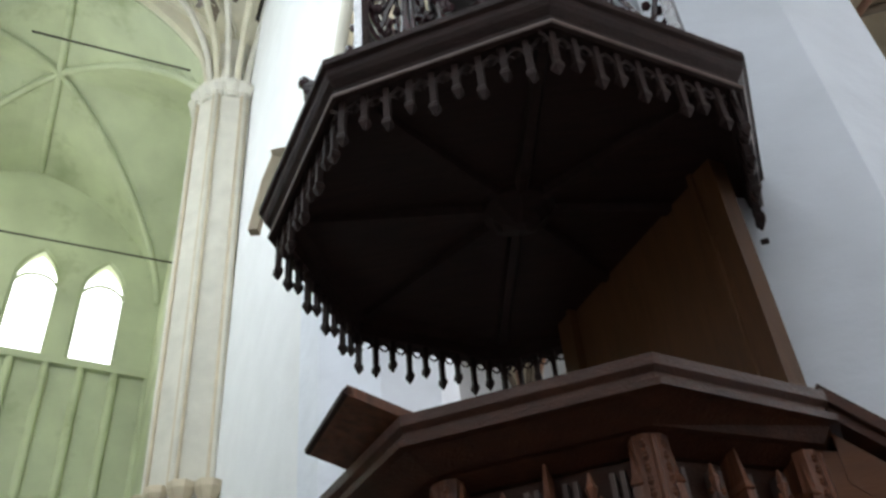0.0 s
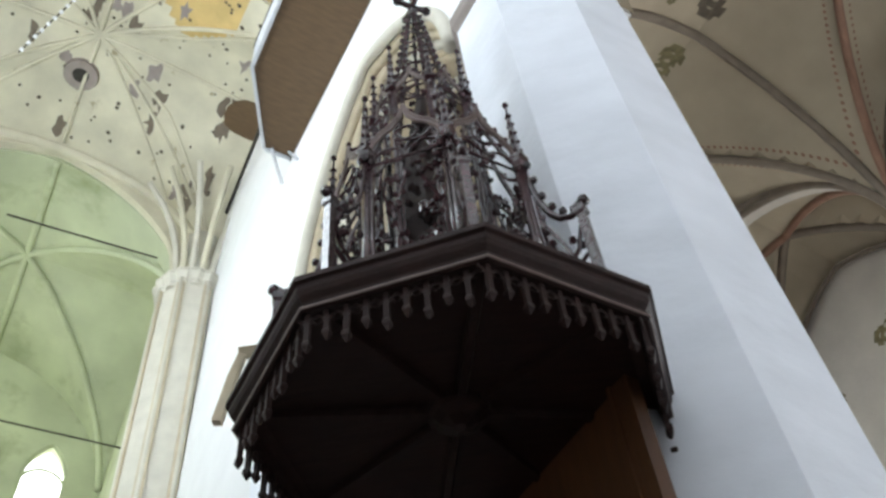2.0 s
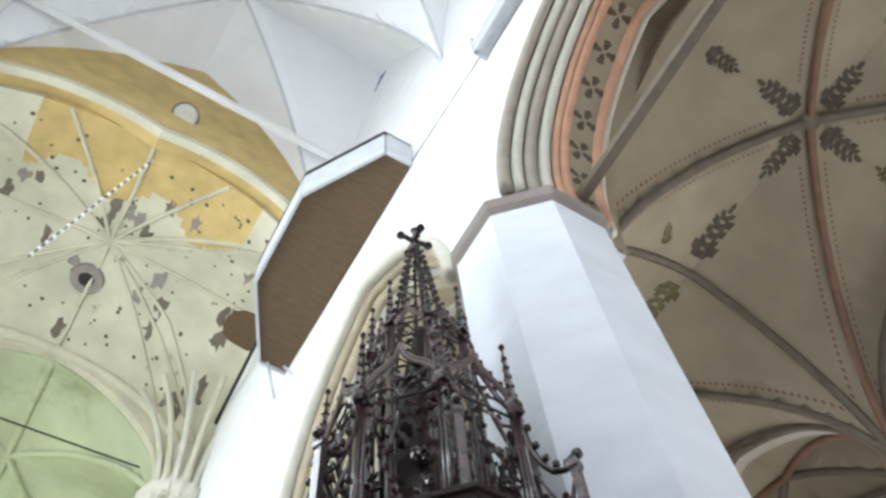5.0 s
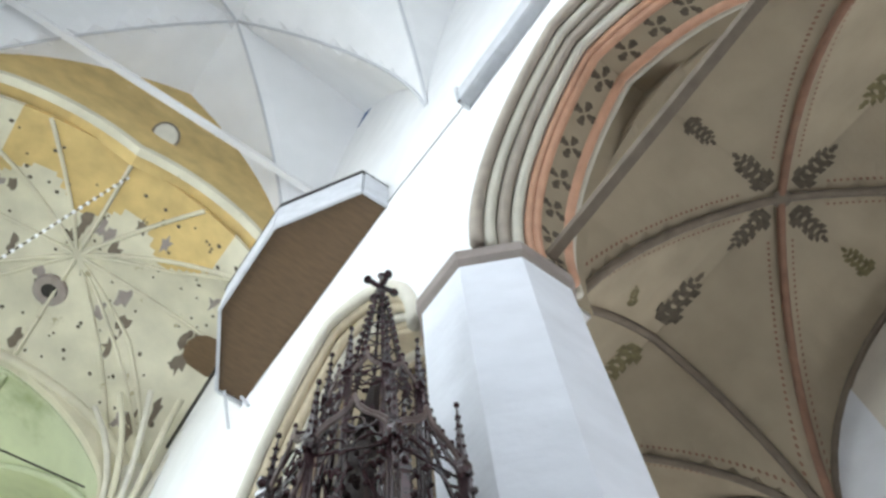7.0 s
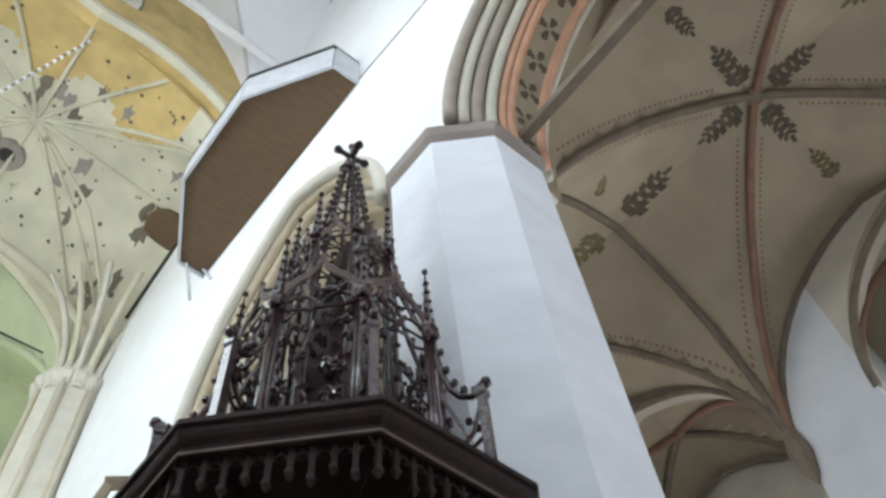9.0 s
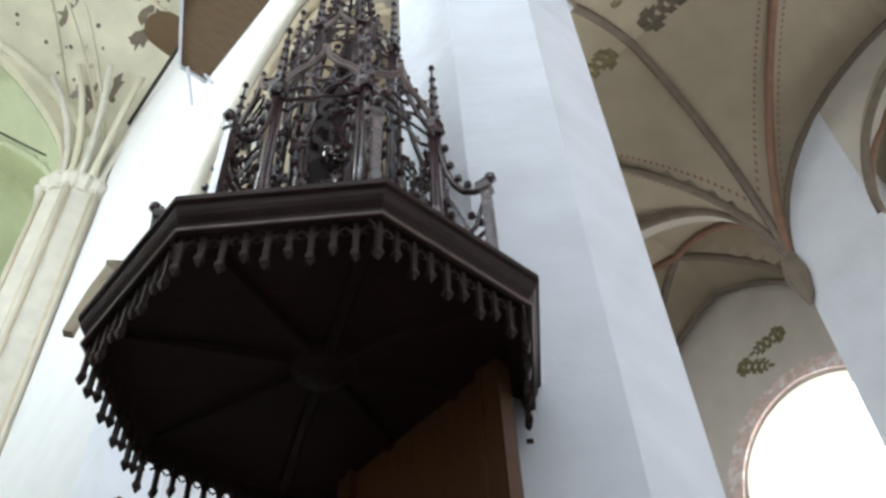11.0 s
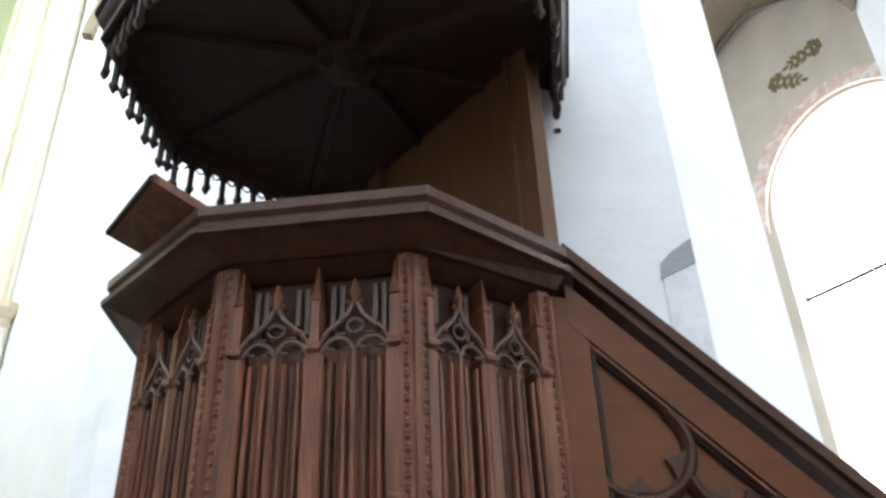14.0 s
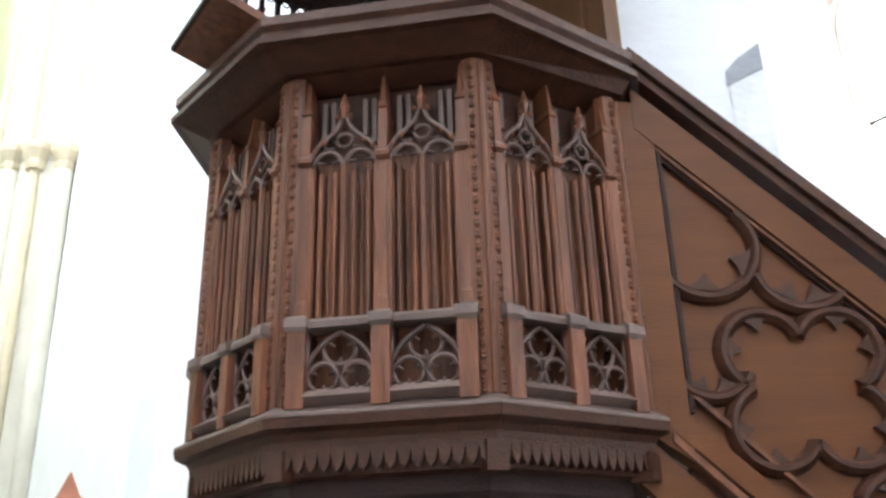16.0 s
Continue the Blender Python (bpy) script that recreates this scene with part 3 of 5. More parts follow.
rod("tie_rod", (-0.5, 10.2, 17.2), (-3.5, 10.2, 17.0), 0.024, "dark iron tie rod below the vault")
rod("tie_rod", (0.66, 10.0, 18.9), (0.45, 7.0, 18.4), 0.04, "dark iron tie rod beside the pillar")
rod("tie_rod", (-6.5, 14.5, 15.4), (0.4, 14.8, 15.9), 0.022, "dark iron tie rod across the choir")
rod("tie_rod", (9.3, -1.0, 7.7), (9.3, 3.6, 7.7), 0.03, "dark iron bar across the aisle window")
rod("wall_cable", (0.665, 1.13, 15.25), (0.665, -1.0, 14.9), 0.007, "thin dark cable along the white nave wall", cat="cable")
rod("gallery_strut", (0.60, 5.35, 15.15), (0.66, 5.05, 14.55), 0.03, "short grey strut under the hanging gallery", M_GREYWOOD, "strut")
rod("gallery_strut", (0.30, 5.40, 15.15), (0.66, 5.75, 14.75), 0.03, "short grey strut under the hanging gallery", M_GREYWOOD, "strut")
bm = bmesh.new()
box(bm, 1.40, 1.51, -4.6, -0.84, 10.40, 10.52)
beam = tagged(finish("tie_beam", bm, M_RIB), "grey-brown wooden tie beam across the arch", "beam")
beam.matrix_world = CH

# chapels between the inner buttresses
for k, (ya, yb) in enumerate(((PIERS[0] - 0.02, PIERS[1] - 1.22), (PIERS[1] - 0.02, PIERS[2] - 1.22), (PIERS[2] - 0.02, 10.0))):
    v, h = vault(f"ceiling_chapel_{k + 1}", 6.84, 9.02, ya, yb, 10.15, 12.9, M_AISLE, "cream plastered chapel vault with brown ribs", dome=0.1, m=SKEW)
    cx, cy = 7.93, (ya + yb) / 2
    for a in ((6.86, ya + 0.02), (6.86, yb - 0.02), (9.0, ya + 0.02), (9.0, yb - 0.02)):
        bm = bmesh.new()
        rib(bm, h, a, (cx, cy), 0.07)
        part("vault_rib", bm, M_RIBRED if a[0] < 7 else M_RIB, v, smooth=True)
    bm = bmesh.new()
    tube(bm, [(6.84, y, z) for y, z in arch_points(ya, yb, 10.15, 2.55, 14)], 0.06, 8)
    part("chapel_arch", bm, M_RIB, v, smooth=True)
    arch_wall(f"wall_chapel_{k + 1}", ya, yb, ya + 0.02, yb - 0.02, 10.15, 2.5, 13.5, M_AISLEWALL, "cream plastered wall over the chapel arch", 6.85, 7.05, SKEW)
    bm = bmesh.new()
    tube(bm, [(8.93, y, z) for y, z in arch_points(ya, yb, 10.15, 2.5, 14)], 0.045, 6)
    part("wall_rib", bm, M_RIB, v, smooth=True)
a, b, c, d, e = WINS[2]
bm = bmesh.new()
pts = arch_points(a - 0.28, b + 0.28, d, e + 0.28, 14)
rings(bm, [[(8.93, y, z), (8.99, y, z), (8.99, y * 0.88 + 0.12 * (a + b) / 2, z - 0.22), (8.93, y * 0.88 + 0.12 * (a + b) / 2, z - 0.22)] for y, z in pts])
part("painted_band", bm, material("pink_painted_band", (0.60, 0.46, 0.40), 0.85, 9, 0.2, 0.1, 20, (0.70, 0.66, 0.62), 0.1, 7.0), aw, "pink painted net pattern round the window")
for w in WINS:
    if w is not WINS[2]:
        tracery(aw, *w, 9.2, M_GREY)

# gallery box on the nave wall
gal = thing("gallery", "hanging gallery with a brown boarded soffit and grey parapet", "gallery", m=CH @ pose(0, 0, 0.65))
outline = [(0.67, 5.42), (0.205, 5.43), (-0.514, 4.106), (-0.55, 2.405), (0.231, 1.14), (0.67, 1.135)]
bm = bmesh.new()
rings(bm, [[(x, y, z) for x, y in outline] for z in (14.5, 14.56)])
part("soffit", bm, M_SOFFIT, gal, "brown boarded underside")
for (xa, ya), (xb, yb) in zip(outline[:-1], outline[1:]):
    d = Vector((xb - xa, yb - ya)).normalized()
    nn = Vector((d.y, -d.x)) * -0.05
    bm = bmesh.new()
    rings(bm, [[(xa - nn.x * f, ya - nn.y * f, z), (xb - nn.x * f, yb - nn.y * f, z), (xb - nn.x * (f + 1), yb - nn.y * (f + 1), z), (xa - nn.x * (f + 1), ya - nn.y * (f + 1), z)] for z, f in ((14.44, 0), (14.5, 0.2), (14.52, 0), (15.3, 0))])
    board = part("parapet_board", bm, M_GREYWOOD, gal)
    steps = max(1, int(Vector((xb - xa, yb - ya)).length / 0.42))
    for i in range(steps + 1):
        q = Vector((xa, ya)).lerp(Vector((xb, yb)), i / steps)
        bm = bmesh.new()
        rings(bm, [[(q.x - d.x * 0.02, q.y - d.y * 0.02, z), (q.x + d.x * 0.02, q.y + d.y * 0.02, z), (q.x + d.x * 0.02 + nn.x * 0.4, q.y + d.y * 0.02 + nn.y * 0.4, z), (q.x - d.x * 0.02 + nn.x * 0.4, q.y - d.y * 0.02 + nn.y * 0.4, z)] for z in (14.56, 15.24)])
        part("panel_strip", bm, M_GREYWOOD, board)
bm = bmesh.new()
rings(bm, [[(x + (-0.06 if x < 0.6 else 0), y + (0.05 if y > 3 else -0.05), z) for x, y in outline] for z in (15.3, 15.38)])
part("parapet_cap", bm, M_IRON, gal, "dark capping rail")

g2 = thing("gallery", "grey parapet of another hanging gallery on the nave wall", "gallery", m=CH)
for x0, x1, y0, y1, z0, z1, nm, mt in ((0.52, 0.67, -4.6, -0.98, 14.5, 14.56, "soffit", M_GREYWOOD), (0.46, 0.52, -4.6, -0.98, 14.44, 15.0, "parapet_board", M_GREYWOOD), (0.46, 0.67, -1.02, -0.96, 14.44, 15.25, "parapet_board", M_GREYWOOD)):
    bm = bmesh.new()
    box(bm, x0, x1, y0, y1, z0, z1)
    part(nm, bm, mt, g2)


# painted leaf sprays on the vaults: flat paint, a few millimetres below the plaster
def spray(parent, h, x, y, ang, length, mat, pairs=5, sink=0.012):
    bm = bmesh.new()
    ca, sa = math.cos(ang), math.sin(ang)

    def leaf(s, side, size):
        pts = []
        base = Vector((s, 0.0))
        d = Vector((0.75, side * 0.66)).normalized()
        w = Vector((-d.y, d.x))
        for a, b in ((0, 0), (0.25, 0.26), (0.5, 0.16), (0.62, 0.28), (1.0, 0.0), (0.62, -0.24), (0.5, -0.14), (0.25, -0.26)):
            q = base + d * (a * size) + w * (b * size)
            X, Y = x + q.x * ca - q.y * sa, y + q.x * sa + q.y * ca
            pts.append(bm.verts.new((X, Y, h(X, Y) - sink)))
        bm.faces.new(pts)

    for k in range(pairs):
        t = 0.12 + 0.78 * k / pairs
        size = length * 0.34 * (1 - 0.5 * t) * (0.85 + 0.3 * ((k * 7 + 3) % 5) / 4)
        leaf(t * length, 1, size)
        leaf(t * length, -1, size)
    leaf(0.85 * length, 0.0, length * 0.2)
    ob = part("painted_leaf", bm, mat, parent)
    return ob


for k in (1, 2):
    h = aisle_heights[k]
    ya, yb = ((PIERS[0], PIERS[1]), (PIERS[1], PIERS[2]))[k - 1]
    parent = bpy.data.objects[f"ceiling_aisle_{k + 1}"]
    cx, cy = (AX0 + AX1) / 2, (ya + yb) / 2
    for q in range(4):
        a = math.pi / 2 * q + 0.05
        spray(parent, h, cx + 0.16 * math.cos(a), cy + 0.16 * math.sin(a), a, 0.80, M_PAINT)
    for x, y, a, l, mt in ((cx - 0.1, yb - 0.12, -math.pi / 2, 1.0, M_PAINT), (cx - 0.1, ya + 0.12, math.pi / 2, 0.95, M_PAINTG),
                           (AX0 + 0.5, cy, 0.0, 0.6, M_PAINT), (AX1 - 0.5, cy, math.pi, 0.65, M_PAINTG), (cx - 0.7, yb - 0.2, -2.2, 0.4, M_PAINTG)):
        spray(parent, h, x, y, a, l, mt)
    # rows of painted dots beside the ribs
    bm = bmesh.new()
    for p in ((AX0, yb), (AX1, yb), (AX0, ya), (AX1, ya)):
        d = Vector((p[0] - cx, p[1] - cy))
        w = Vector((-d.y, d.x)).normalized()
        for side in (-1, 1):
            for i in range(8, 44):
                q = Vector((cx, cy)) + d * (i / 46) + w * (side * 0.17)
                vs = [bm.verts.new((q.x + 0.022 * math.cos(t * math.pi / 3), q.y + 0.022 * math.sin(t * math.pi / 3), 0)) for t in range(6)]
                for vv in vs:
                    vv.co.z = h(vv.co.x, vv.co.y) - 0.012
                bm.faces.new(vs)
    tagged(part("painted_dots", bm, M_RIBRED, parent, "rows of red-brown painted dots beside the ribs"), kind="stuff")
# painted rosettes on the underside of the near arch
o0, o1 = PIERS[0] + 0.79, PIERS[1] - 0.79
pts = arch_points(o0, o1, SPRING + 0.28, ARCH_RISE - 0.57, 40)
wall2 = bpy.data.objects["wall_arcade_2"]
for k in range(6, 80, 6):
    (ya_, za_), (yb_, zb_) = pts[k - 1], pts[k + 1]
    t = Vector((0, yb_ - ya_, zb_ - za_)).normalized()
    nn = Vector((1, 0, 0)).cross(t)
    if nn.z > 0:
        nn = -nn
    c = Vector((1.51, pts[k][0], pts[k][1])) + nn * 0.006
    bm = bmesh.new()
    for q in range(4):
        a = math.pi / 2 * q + 0.65 + 0.02 * k
        vs = []
        for r, da in ((0.02, 0), (0.08, 0.55), (0.11, 0.34), (0.15, 0.44), (0.21, 0.0), (0.15, -0.44), (0.11, -0.34), (0.08, -0.55)):
            vs.append(bm.verts.new(c + Vector((1, 0, 0)) * (r * math.cos(a + da)) + t * (r * math.sin(a + da))))
        bm.faces.new(vs)
    part("painted_rosette", bm, M_PAINT, wall2)


# painted leaves on the outer wall above the far window
for y, z, a in ((3.05, 10.9, 0.5), (1.2, 11.35, 0.1), (2.3, 11.25, 2.6)):
    o = spray(aw, lambda X, Y: 0.0, 0, 0, a, 0.75, M_PAINTG)
    o.matrix_basis = Matrix.Translation((8.985, y, z)) @ Matrix.Rotation(radians(-90), 4, "Y") @ Matrix.Rotation(radians(90), 4, "Z")
post = thing("stall_post", "red-brown wooden post with a pointed top beside the nave wall", "post", m=CH @ pose(0.47, 6.45, 0))
bm = bmesh.new()
box(bm, -0.08, 0.08, -0.08, 0.08, 0, 2.68)
part("shaft", bm, M_BRICK, post)
bm = bmesh.new()
lathe(bm, [(0.13, 2.68), (0.14, 2.72), (0.11, 2.76), (0.01, 2.96)], 4, 45)
part("point", bm, M_BRICK, post, "pointed cap")


# ---------------------------------------------------------------- the pulpit
PH = 11.8


def face_m(k, ap, cx=0.0, cy=0.0):
    """Frame of an octagon's face: x along it to the right, y inwards, z up."""
    t = radians(PH + 22.5 + 45 * k)
    return Matrix.Translation((cx + ap * math.sin(t), cy - ap * math.cos(t), 0)) @ Matrix.Rotation(t, 4, "Z")


# the pulpit is not quite regular: bearing of each corner, and how far out it stands
CORNERS = {-4: (-169, 1.0), -3: (-121, 1.0), -2: (-71.5, 0.994), -1: (-33.0, 0.969), 0: (14.4, 0.988), 1: (53.5, 1.06), 2: (101, 1.0), 3: (146, 1.0)}


def bearing(k):
    return radians(CORNERS[(k + 4) % 8 - 4][0])


def pulpit_corner(k, r):
    k = (k + 4) % 8 - 4
    t, out = bearing(k), 0.975 if k == 1 and r > 0.84 else CORNERS[k][1]
    return Vector((r * out * math.sin(t), -r * out * math.cos(t), 0))


def settle(thing_, low, high):
    """Moves what lies below low, and draws in what lies above high."""
    seen = set()
    for o in thing_.children:
        if o.data and o.data.name not in seen:
            seen.add(o.data.name)
            for v in o.data.vertices:
                v.co.z = low(v.co.z) if v.co.z < 4 else high(v.co.z)
        p = o.matrix_basis.translation
        if p.z > 5:
            o.matrix_basis = Matrix.Translation((0, 0, high(p.z) - p.z)) @ o.matrix_basis


def pulpit_face(k, ap):
    r = ap / math.cos(radians(22.5))
    a, b = pulpit_corner(k, r), pulpit_corner(k + 1, r)
    d = b - a
    return Matrix.Translation((a + b) / 2) @ Matrix.Rotation(math.atan2(d.y, d.x), 4, "Z") @ Matrix.Diagonal((d.length / (2 * r * math.sin(radians(22.5))), 1, 1, 1))


def pulpit_lathe(bm, profile):
    rings(bm, [[pulpit_corner(k, r) + Vector((0, 0, z)) for k in range(8)] for r, z in profile])


def corner_m(k, r, cx=0.0, cy=0.0):
    t = radians(PH + 45 * k)
    return Matrix.Translation((cx + r * math.sin(t), cy - r * math.cos(t), 0)) @ Matrix.Rotation(t, 4, "Z")


def repeat(name, bm, mat, parent, frames, label="", smooth=False):
    """One mesh, shown once in each frame, each an object of its own."""
    first = part(name, bm, mat, parent, label, smooth)
    first.matrix_basis = frames[0]
    for m in frames[1:]:
        o = first.copy()
        scene.collection.objects.link(o)
        o.matrix_basis = m
    return first


pulpit = thing("pulpit", "carved brown oak octagonal pulpit with gothic tracery panels", "pulpit")
bm = bmesh.new()
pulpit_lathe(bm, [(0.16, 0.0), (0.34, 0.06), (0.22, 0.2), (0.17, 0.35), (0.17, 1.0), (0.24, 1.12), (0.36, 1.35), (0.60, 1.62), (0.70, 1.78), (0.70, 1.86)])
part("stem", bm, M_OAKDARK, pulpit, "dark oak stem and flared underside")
bm = bmesh.new()
pulpit_lathe(bm, [(0.66, 1.82), (0.735, 1.835), (0.75, 1.88), (0.77, 1.885), (0.775, 1.925), (0.79, 1.945), (0.822, 1.955), (0.828, 1.982), (0.70, 1.99), (0.66, 1.99)])
part("cornice", bm, M_RIM, pulpit, "moulded oak base cornice")
bm = bmesh.new()
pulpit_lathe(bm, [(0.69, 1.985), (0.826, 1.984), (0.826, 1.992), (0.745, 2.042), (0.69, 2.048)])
part("weathering", bm, M_OAKGREY, pulpit, "paler grey sloping top of the base cornice")
bm = bmesh.new()
pulpit_lathe(bm, [(0.70, 3.04), (0.775, 3.07), (0.80, 3.072), (0.905, 3.115), (0.935, 3.118), (0.938, 3.138), (0.908, 3.148), (0.908, 3.172), (0.925, 3.188), (0.925, 3.222),
           (0.89, 3.238), (0.74, 3.238), (0.70, 3.22), (0.66, 2.95), (0.66, 2.1), (0.05, 2.08)])
part("rim", bm, M_RIM, pulpit, "wide moulded oak handrail rim")

FACES = (-4, -3, -2, -1, 0)
AP = 0.69
FM = [pulpit_face(k, AP) for k in FACES]
bm = bmesh.new()
box(bm, -0.30, 0.30, 0.06, 0.085, 2.0, 2.79)
repeat("panel_board", bm, M_OAK, pulpit, FM)
# upper board coloured dark to carry the shade behind the gables
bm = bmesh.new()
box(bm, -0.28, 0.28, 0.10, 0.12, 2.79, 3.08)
repeat("head_board", bm, M_OAKDARK, pulpit, FM, "recessed board behind the gables, darkened for shade")
bm = bmesh.new()
box(bm, -0.285, 0.285, 0.0, 0.03, 2.0, 3.08)
repeat("back_board", bm, M_OAK, pulpit, [pulpit_face(k, 0.66) for k in (1, 2, 3)])
# drip teeth of the frieze
for f in range(-4, 2):
    bm = bmesh.new()
    for i in range(16):
        x = -0.265 + 0.53 * i / 15
        rings(bm, [[(x - w, -0.014, z), (x + w, -0.014, z), (x + w, 0.02, z), (x - w, 0.02, z)] for w, z in ((0.017, 1.905), (0.016, 1.875), (0.011, 1.855), (0.002, 1.842))])
    o = part("frieze_teeth", bm, M_RIM, pulpit, "row of carved drip teeth")
    o.matrix_basis = pulpit_face(f, 0.70)
bm = bmesh.new()
box(bm, -0.03, 0.03, -0.018, 0.05, 1.82, 1.90)
repeat("frieze_block", bm, M_RIM, pulpit, [Matrix.Translation(pulpit_corner(k, 0.755)) @ Matrix.Rotation(bearing(k), 4, 'Z') for k in range(-3, 2)])

# corner posts with two rows of carved beads
bm = bmesh.new()
rings(bm, [[(-0.052, 0.02, z), (-0.05, -0.015, z), (-0.026, -0.034, z), (0.026, -0.034, z), (0.05, -0.015, z), (0.052, 0.02, z)] for z in (2.0, 3.06)])
tube(bm, [(0, -0.036, 2.02), (0, -0.036, 3.05)], 0.010, 6)
POSTS = [Matrix.Translation(pulpit_corner(k, 0.742)) @ Matrix.Rotation(bearing(k), 4, 'Z') for k in range(-4, 2)]
repeat("corner_post", bm, M_OAK, pulpit, POSTS)
bm = bmesh.new()
for i in range(30):
    for x in (-0.028, 0.028):
        blob(bm, (x, -0.031, 2.03 + i * 0.0345), 0.0115, 1.25, 5)
repeat("beading", bm, M_OAK, pulpit, POSTS, "two rows of carved beads")
for o in pulpit.children:
    if o.name.startswith("beading"):
        o["kind"] = "stuff"

# base course: little piers, sloping ledges, pierced panels
for xs in ((-0.235,), (0.0,), (0.235,)):
    x = xs[0]
    bm = bmesh.new()
    box(bm, x - 0.026, x + 0.026, -0.062, 0.036, 2.005, 2.235)
    rings(bm, [[(x - a, -b, z), (x + a, -b, z), (x + a, 0.062, z), (x - a, 0.062, z)] for a, b, z in ((0.0255, 0.061, 2.20), (0.0255, 0.061, 2.236), (0.016, 0.034, 2.26), (0.016, 0.034, 2.325), (0.004, 0.02, 2.36))])
    repeat("base_pier", bm, M_OAK, pulpit, FM)
    bm = bmesh.new()
    rings(bm, [[(x - a, -b, z), (x + a, -b, z), (x + a, 0.03, z), (x - a, 0.03, z)] for a, b, z in ((0.027, 0.064, 2.234), (0.033, 0.073, 2.246), (0.033, 0.073, 2.272), (0.019, 0.040, 2.288))])
    repeat("pier_cap", bm, M_OAKGREY, pulpit, FM, "paler grey moulded cap")
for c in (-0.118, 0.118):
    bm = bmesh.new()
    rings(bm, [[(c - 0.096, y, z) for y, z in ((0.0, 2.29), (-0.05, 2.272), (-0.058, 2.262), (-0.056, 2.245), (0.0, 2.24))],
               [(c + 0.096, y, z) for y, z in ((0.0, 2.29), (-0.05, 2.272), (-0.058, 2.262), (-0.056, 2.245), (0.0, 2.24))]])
    repeat("ledge", bm, M_OAKGREY, pulpit, FM, "paler grey sloping ledge")
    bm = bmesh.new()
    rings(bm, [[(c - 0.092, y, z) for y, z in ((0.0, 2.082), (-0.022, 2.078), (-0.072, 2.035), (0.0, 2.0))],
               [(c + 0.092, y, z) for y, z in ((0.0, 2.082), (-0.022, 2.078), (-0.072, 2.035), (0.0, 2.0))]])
    repeat("sill", bm, M_OAKGREY, pulpit, FM, "paler grey sloping sill")
    bm = bmesh.new()

    def circle(cx, cz, r, w, y=-0.028, n=14):
        tube(bm, [(cx + r * math.cos(2 * math.pi * i / n), y, cz + r * math.sin(2 * math.pi * i / n)) for i in range(n + 1)], w, 5)

    circle(c, 2.185, 0.046, 0.0075)
    circle(c - 0.047, 2.105, 0.042, 0.0075)
    circle(c + 0.047, 2.105, 0.042, 0.0075)
    for sx in (-1, 1):
        tube(bm, [(c + sx * (0.09 - 0.088 * t * t), -0.03, 2.13 + 0.105 * t) for t in (0, 0.2, 0.4, 0.6, 0.8, 1.0)], 0.008, 5)
        tube(bm, [(c + sx * 0.092, -0.03, 2.055), (c + sx * 0.092, -0.03, 2.24)], 0.008, 4)
    for (x0, z0, r) in ((c, 2.185, 0.046), (c - 0.047, 2.105, 0.042), (c + 0.047, 2.105, 0.042)):
        for q in range(3):
            a = math.pi / 2 + 2 * math.pi * q / 3 + math.pi / 3
            tube(bm, [(x0 + r * math.cos(a), -0.026, z0 + r * math.sin(a)), (x0 + r * 0.45 * math.cos(a), -0.026, z0 + r * 0.45 * math.sin(a))], 0.006, 4, taper=[0.008, 0.003])
    repeat("pierced_tracery", bm, M_TRACERY, pulpit, FM, "greyish carved trefoil tracery", True)
    # tall blind lancets
    for dx, r in ((-0.098, 0.011), (-0.072, 0.008), (-0.028, 0.008), (0.0, 0.012), (0.028, 0.008), (0.072, 0.008), (0.098, 0.011)):
        bm = bmesh.new()
        wide = r > 0.008
        tube(bm, [(c + dx, -0.010 if not wide else -0.018, 2.28), (c + dx, -0.010 if not wide else -0.018, 2.745 if wide else 2.72)], r, 6)
        if not wide:
            q = c + dx + (0.016 if dx in (-0.072, 0.028) else -0.016)
            tube(bm, [(q, 0.018, 2.28), (q, 0.018, 2.72)], 0.008, 5)
        repeat("colonnette", bm, M_OAK, pulpit, FM)
    bm = bmesh.new()
    for q in (-0.049, 0.049):
        tube(bm, [(c + q + 0.046 * math.cos(math.pi * i / 10), -0.022, 2.735 + 0.052 * math.sin(math.pi * i / 10)) for i in range(11)], 0.0075, 5)
        for sx in (-1, 1):
            tube(bm, [(c + q + sx * 0.04, -0.02, 2.755), (c + q + sx * 0.012, -0.02, 2.752)], 0.006, 4, taper=[0.008, 0.004])
    tube(bm, [(c + 0.024 * math.cos(2 * math.pi * i / 10), -0.022, 2.825 + 0.024 * math.sin(2 * math.pi * i / 10)) for i in range(11)], 0.006, 5)
    for sx in (-1, 1):
        tube(bm, [(c + sx * 0.03, -0.022, 2.80), (c + sx * 0.06, -0.022, 2.80)], 0.006, 4)
        tube(bm, [(c + sx * x, -0.026, z) for x, z in ((0.105, 2.745), (0.098, 2.78), (0.078, 2.812), (0.05, 2.835), (0.022, 2.862), (0.004, 2.905))], 0.009, 5)
    repeat("lancet_tracery", bm, M_TRACERY, pulpit, FM, "carved ogee gable with pierced trefoils", True)
    bm = bmesh.new()
    tube(bm, [(c, -0.03, 2.9), (c, -0.03, 2.94), (c, -0.03, 2.95), (c, -0.03, 2.985)], 0.01, 6, taper=[0.007, 0.018, 0.012, 0.004])
    repeat("gable_finial", bm, M_OAK, pulpit, FM, "carved leaf finial")
    bm = bmesh.new()
    blob(bm, (0, 0, 0), 0.010)
    repeat("crocket", bm, M_OAK, pulpit, [m @ Matrix.Translation((c + a, -0.03, z)) for m in FM for a, z in ((-0.02, 2.925), (0.02, 2.925), (-0.06, 2.838), (0.06, 2.838), (-0.088, 2.812), (0.088, 2.812))])
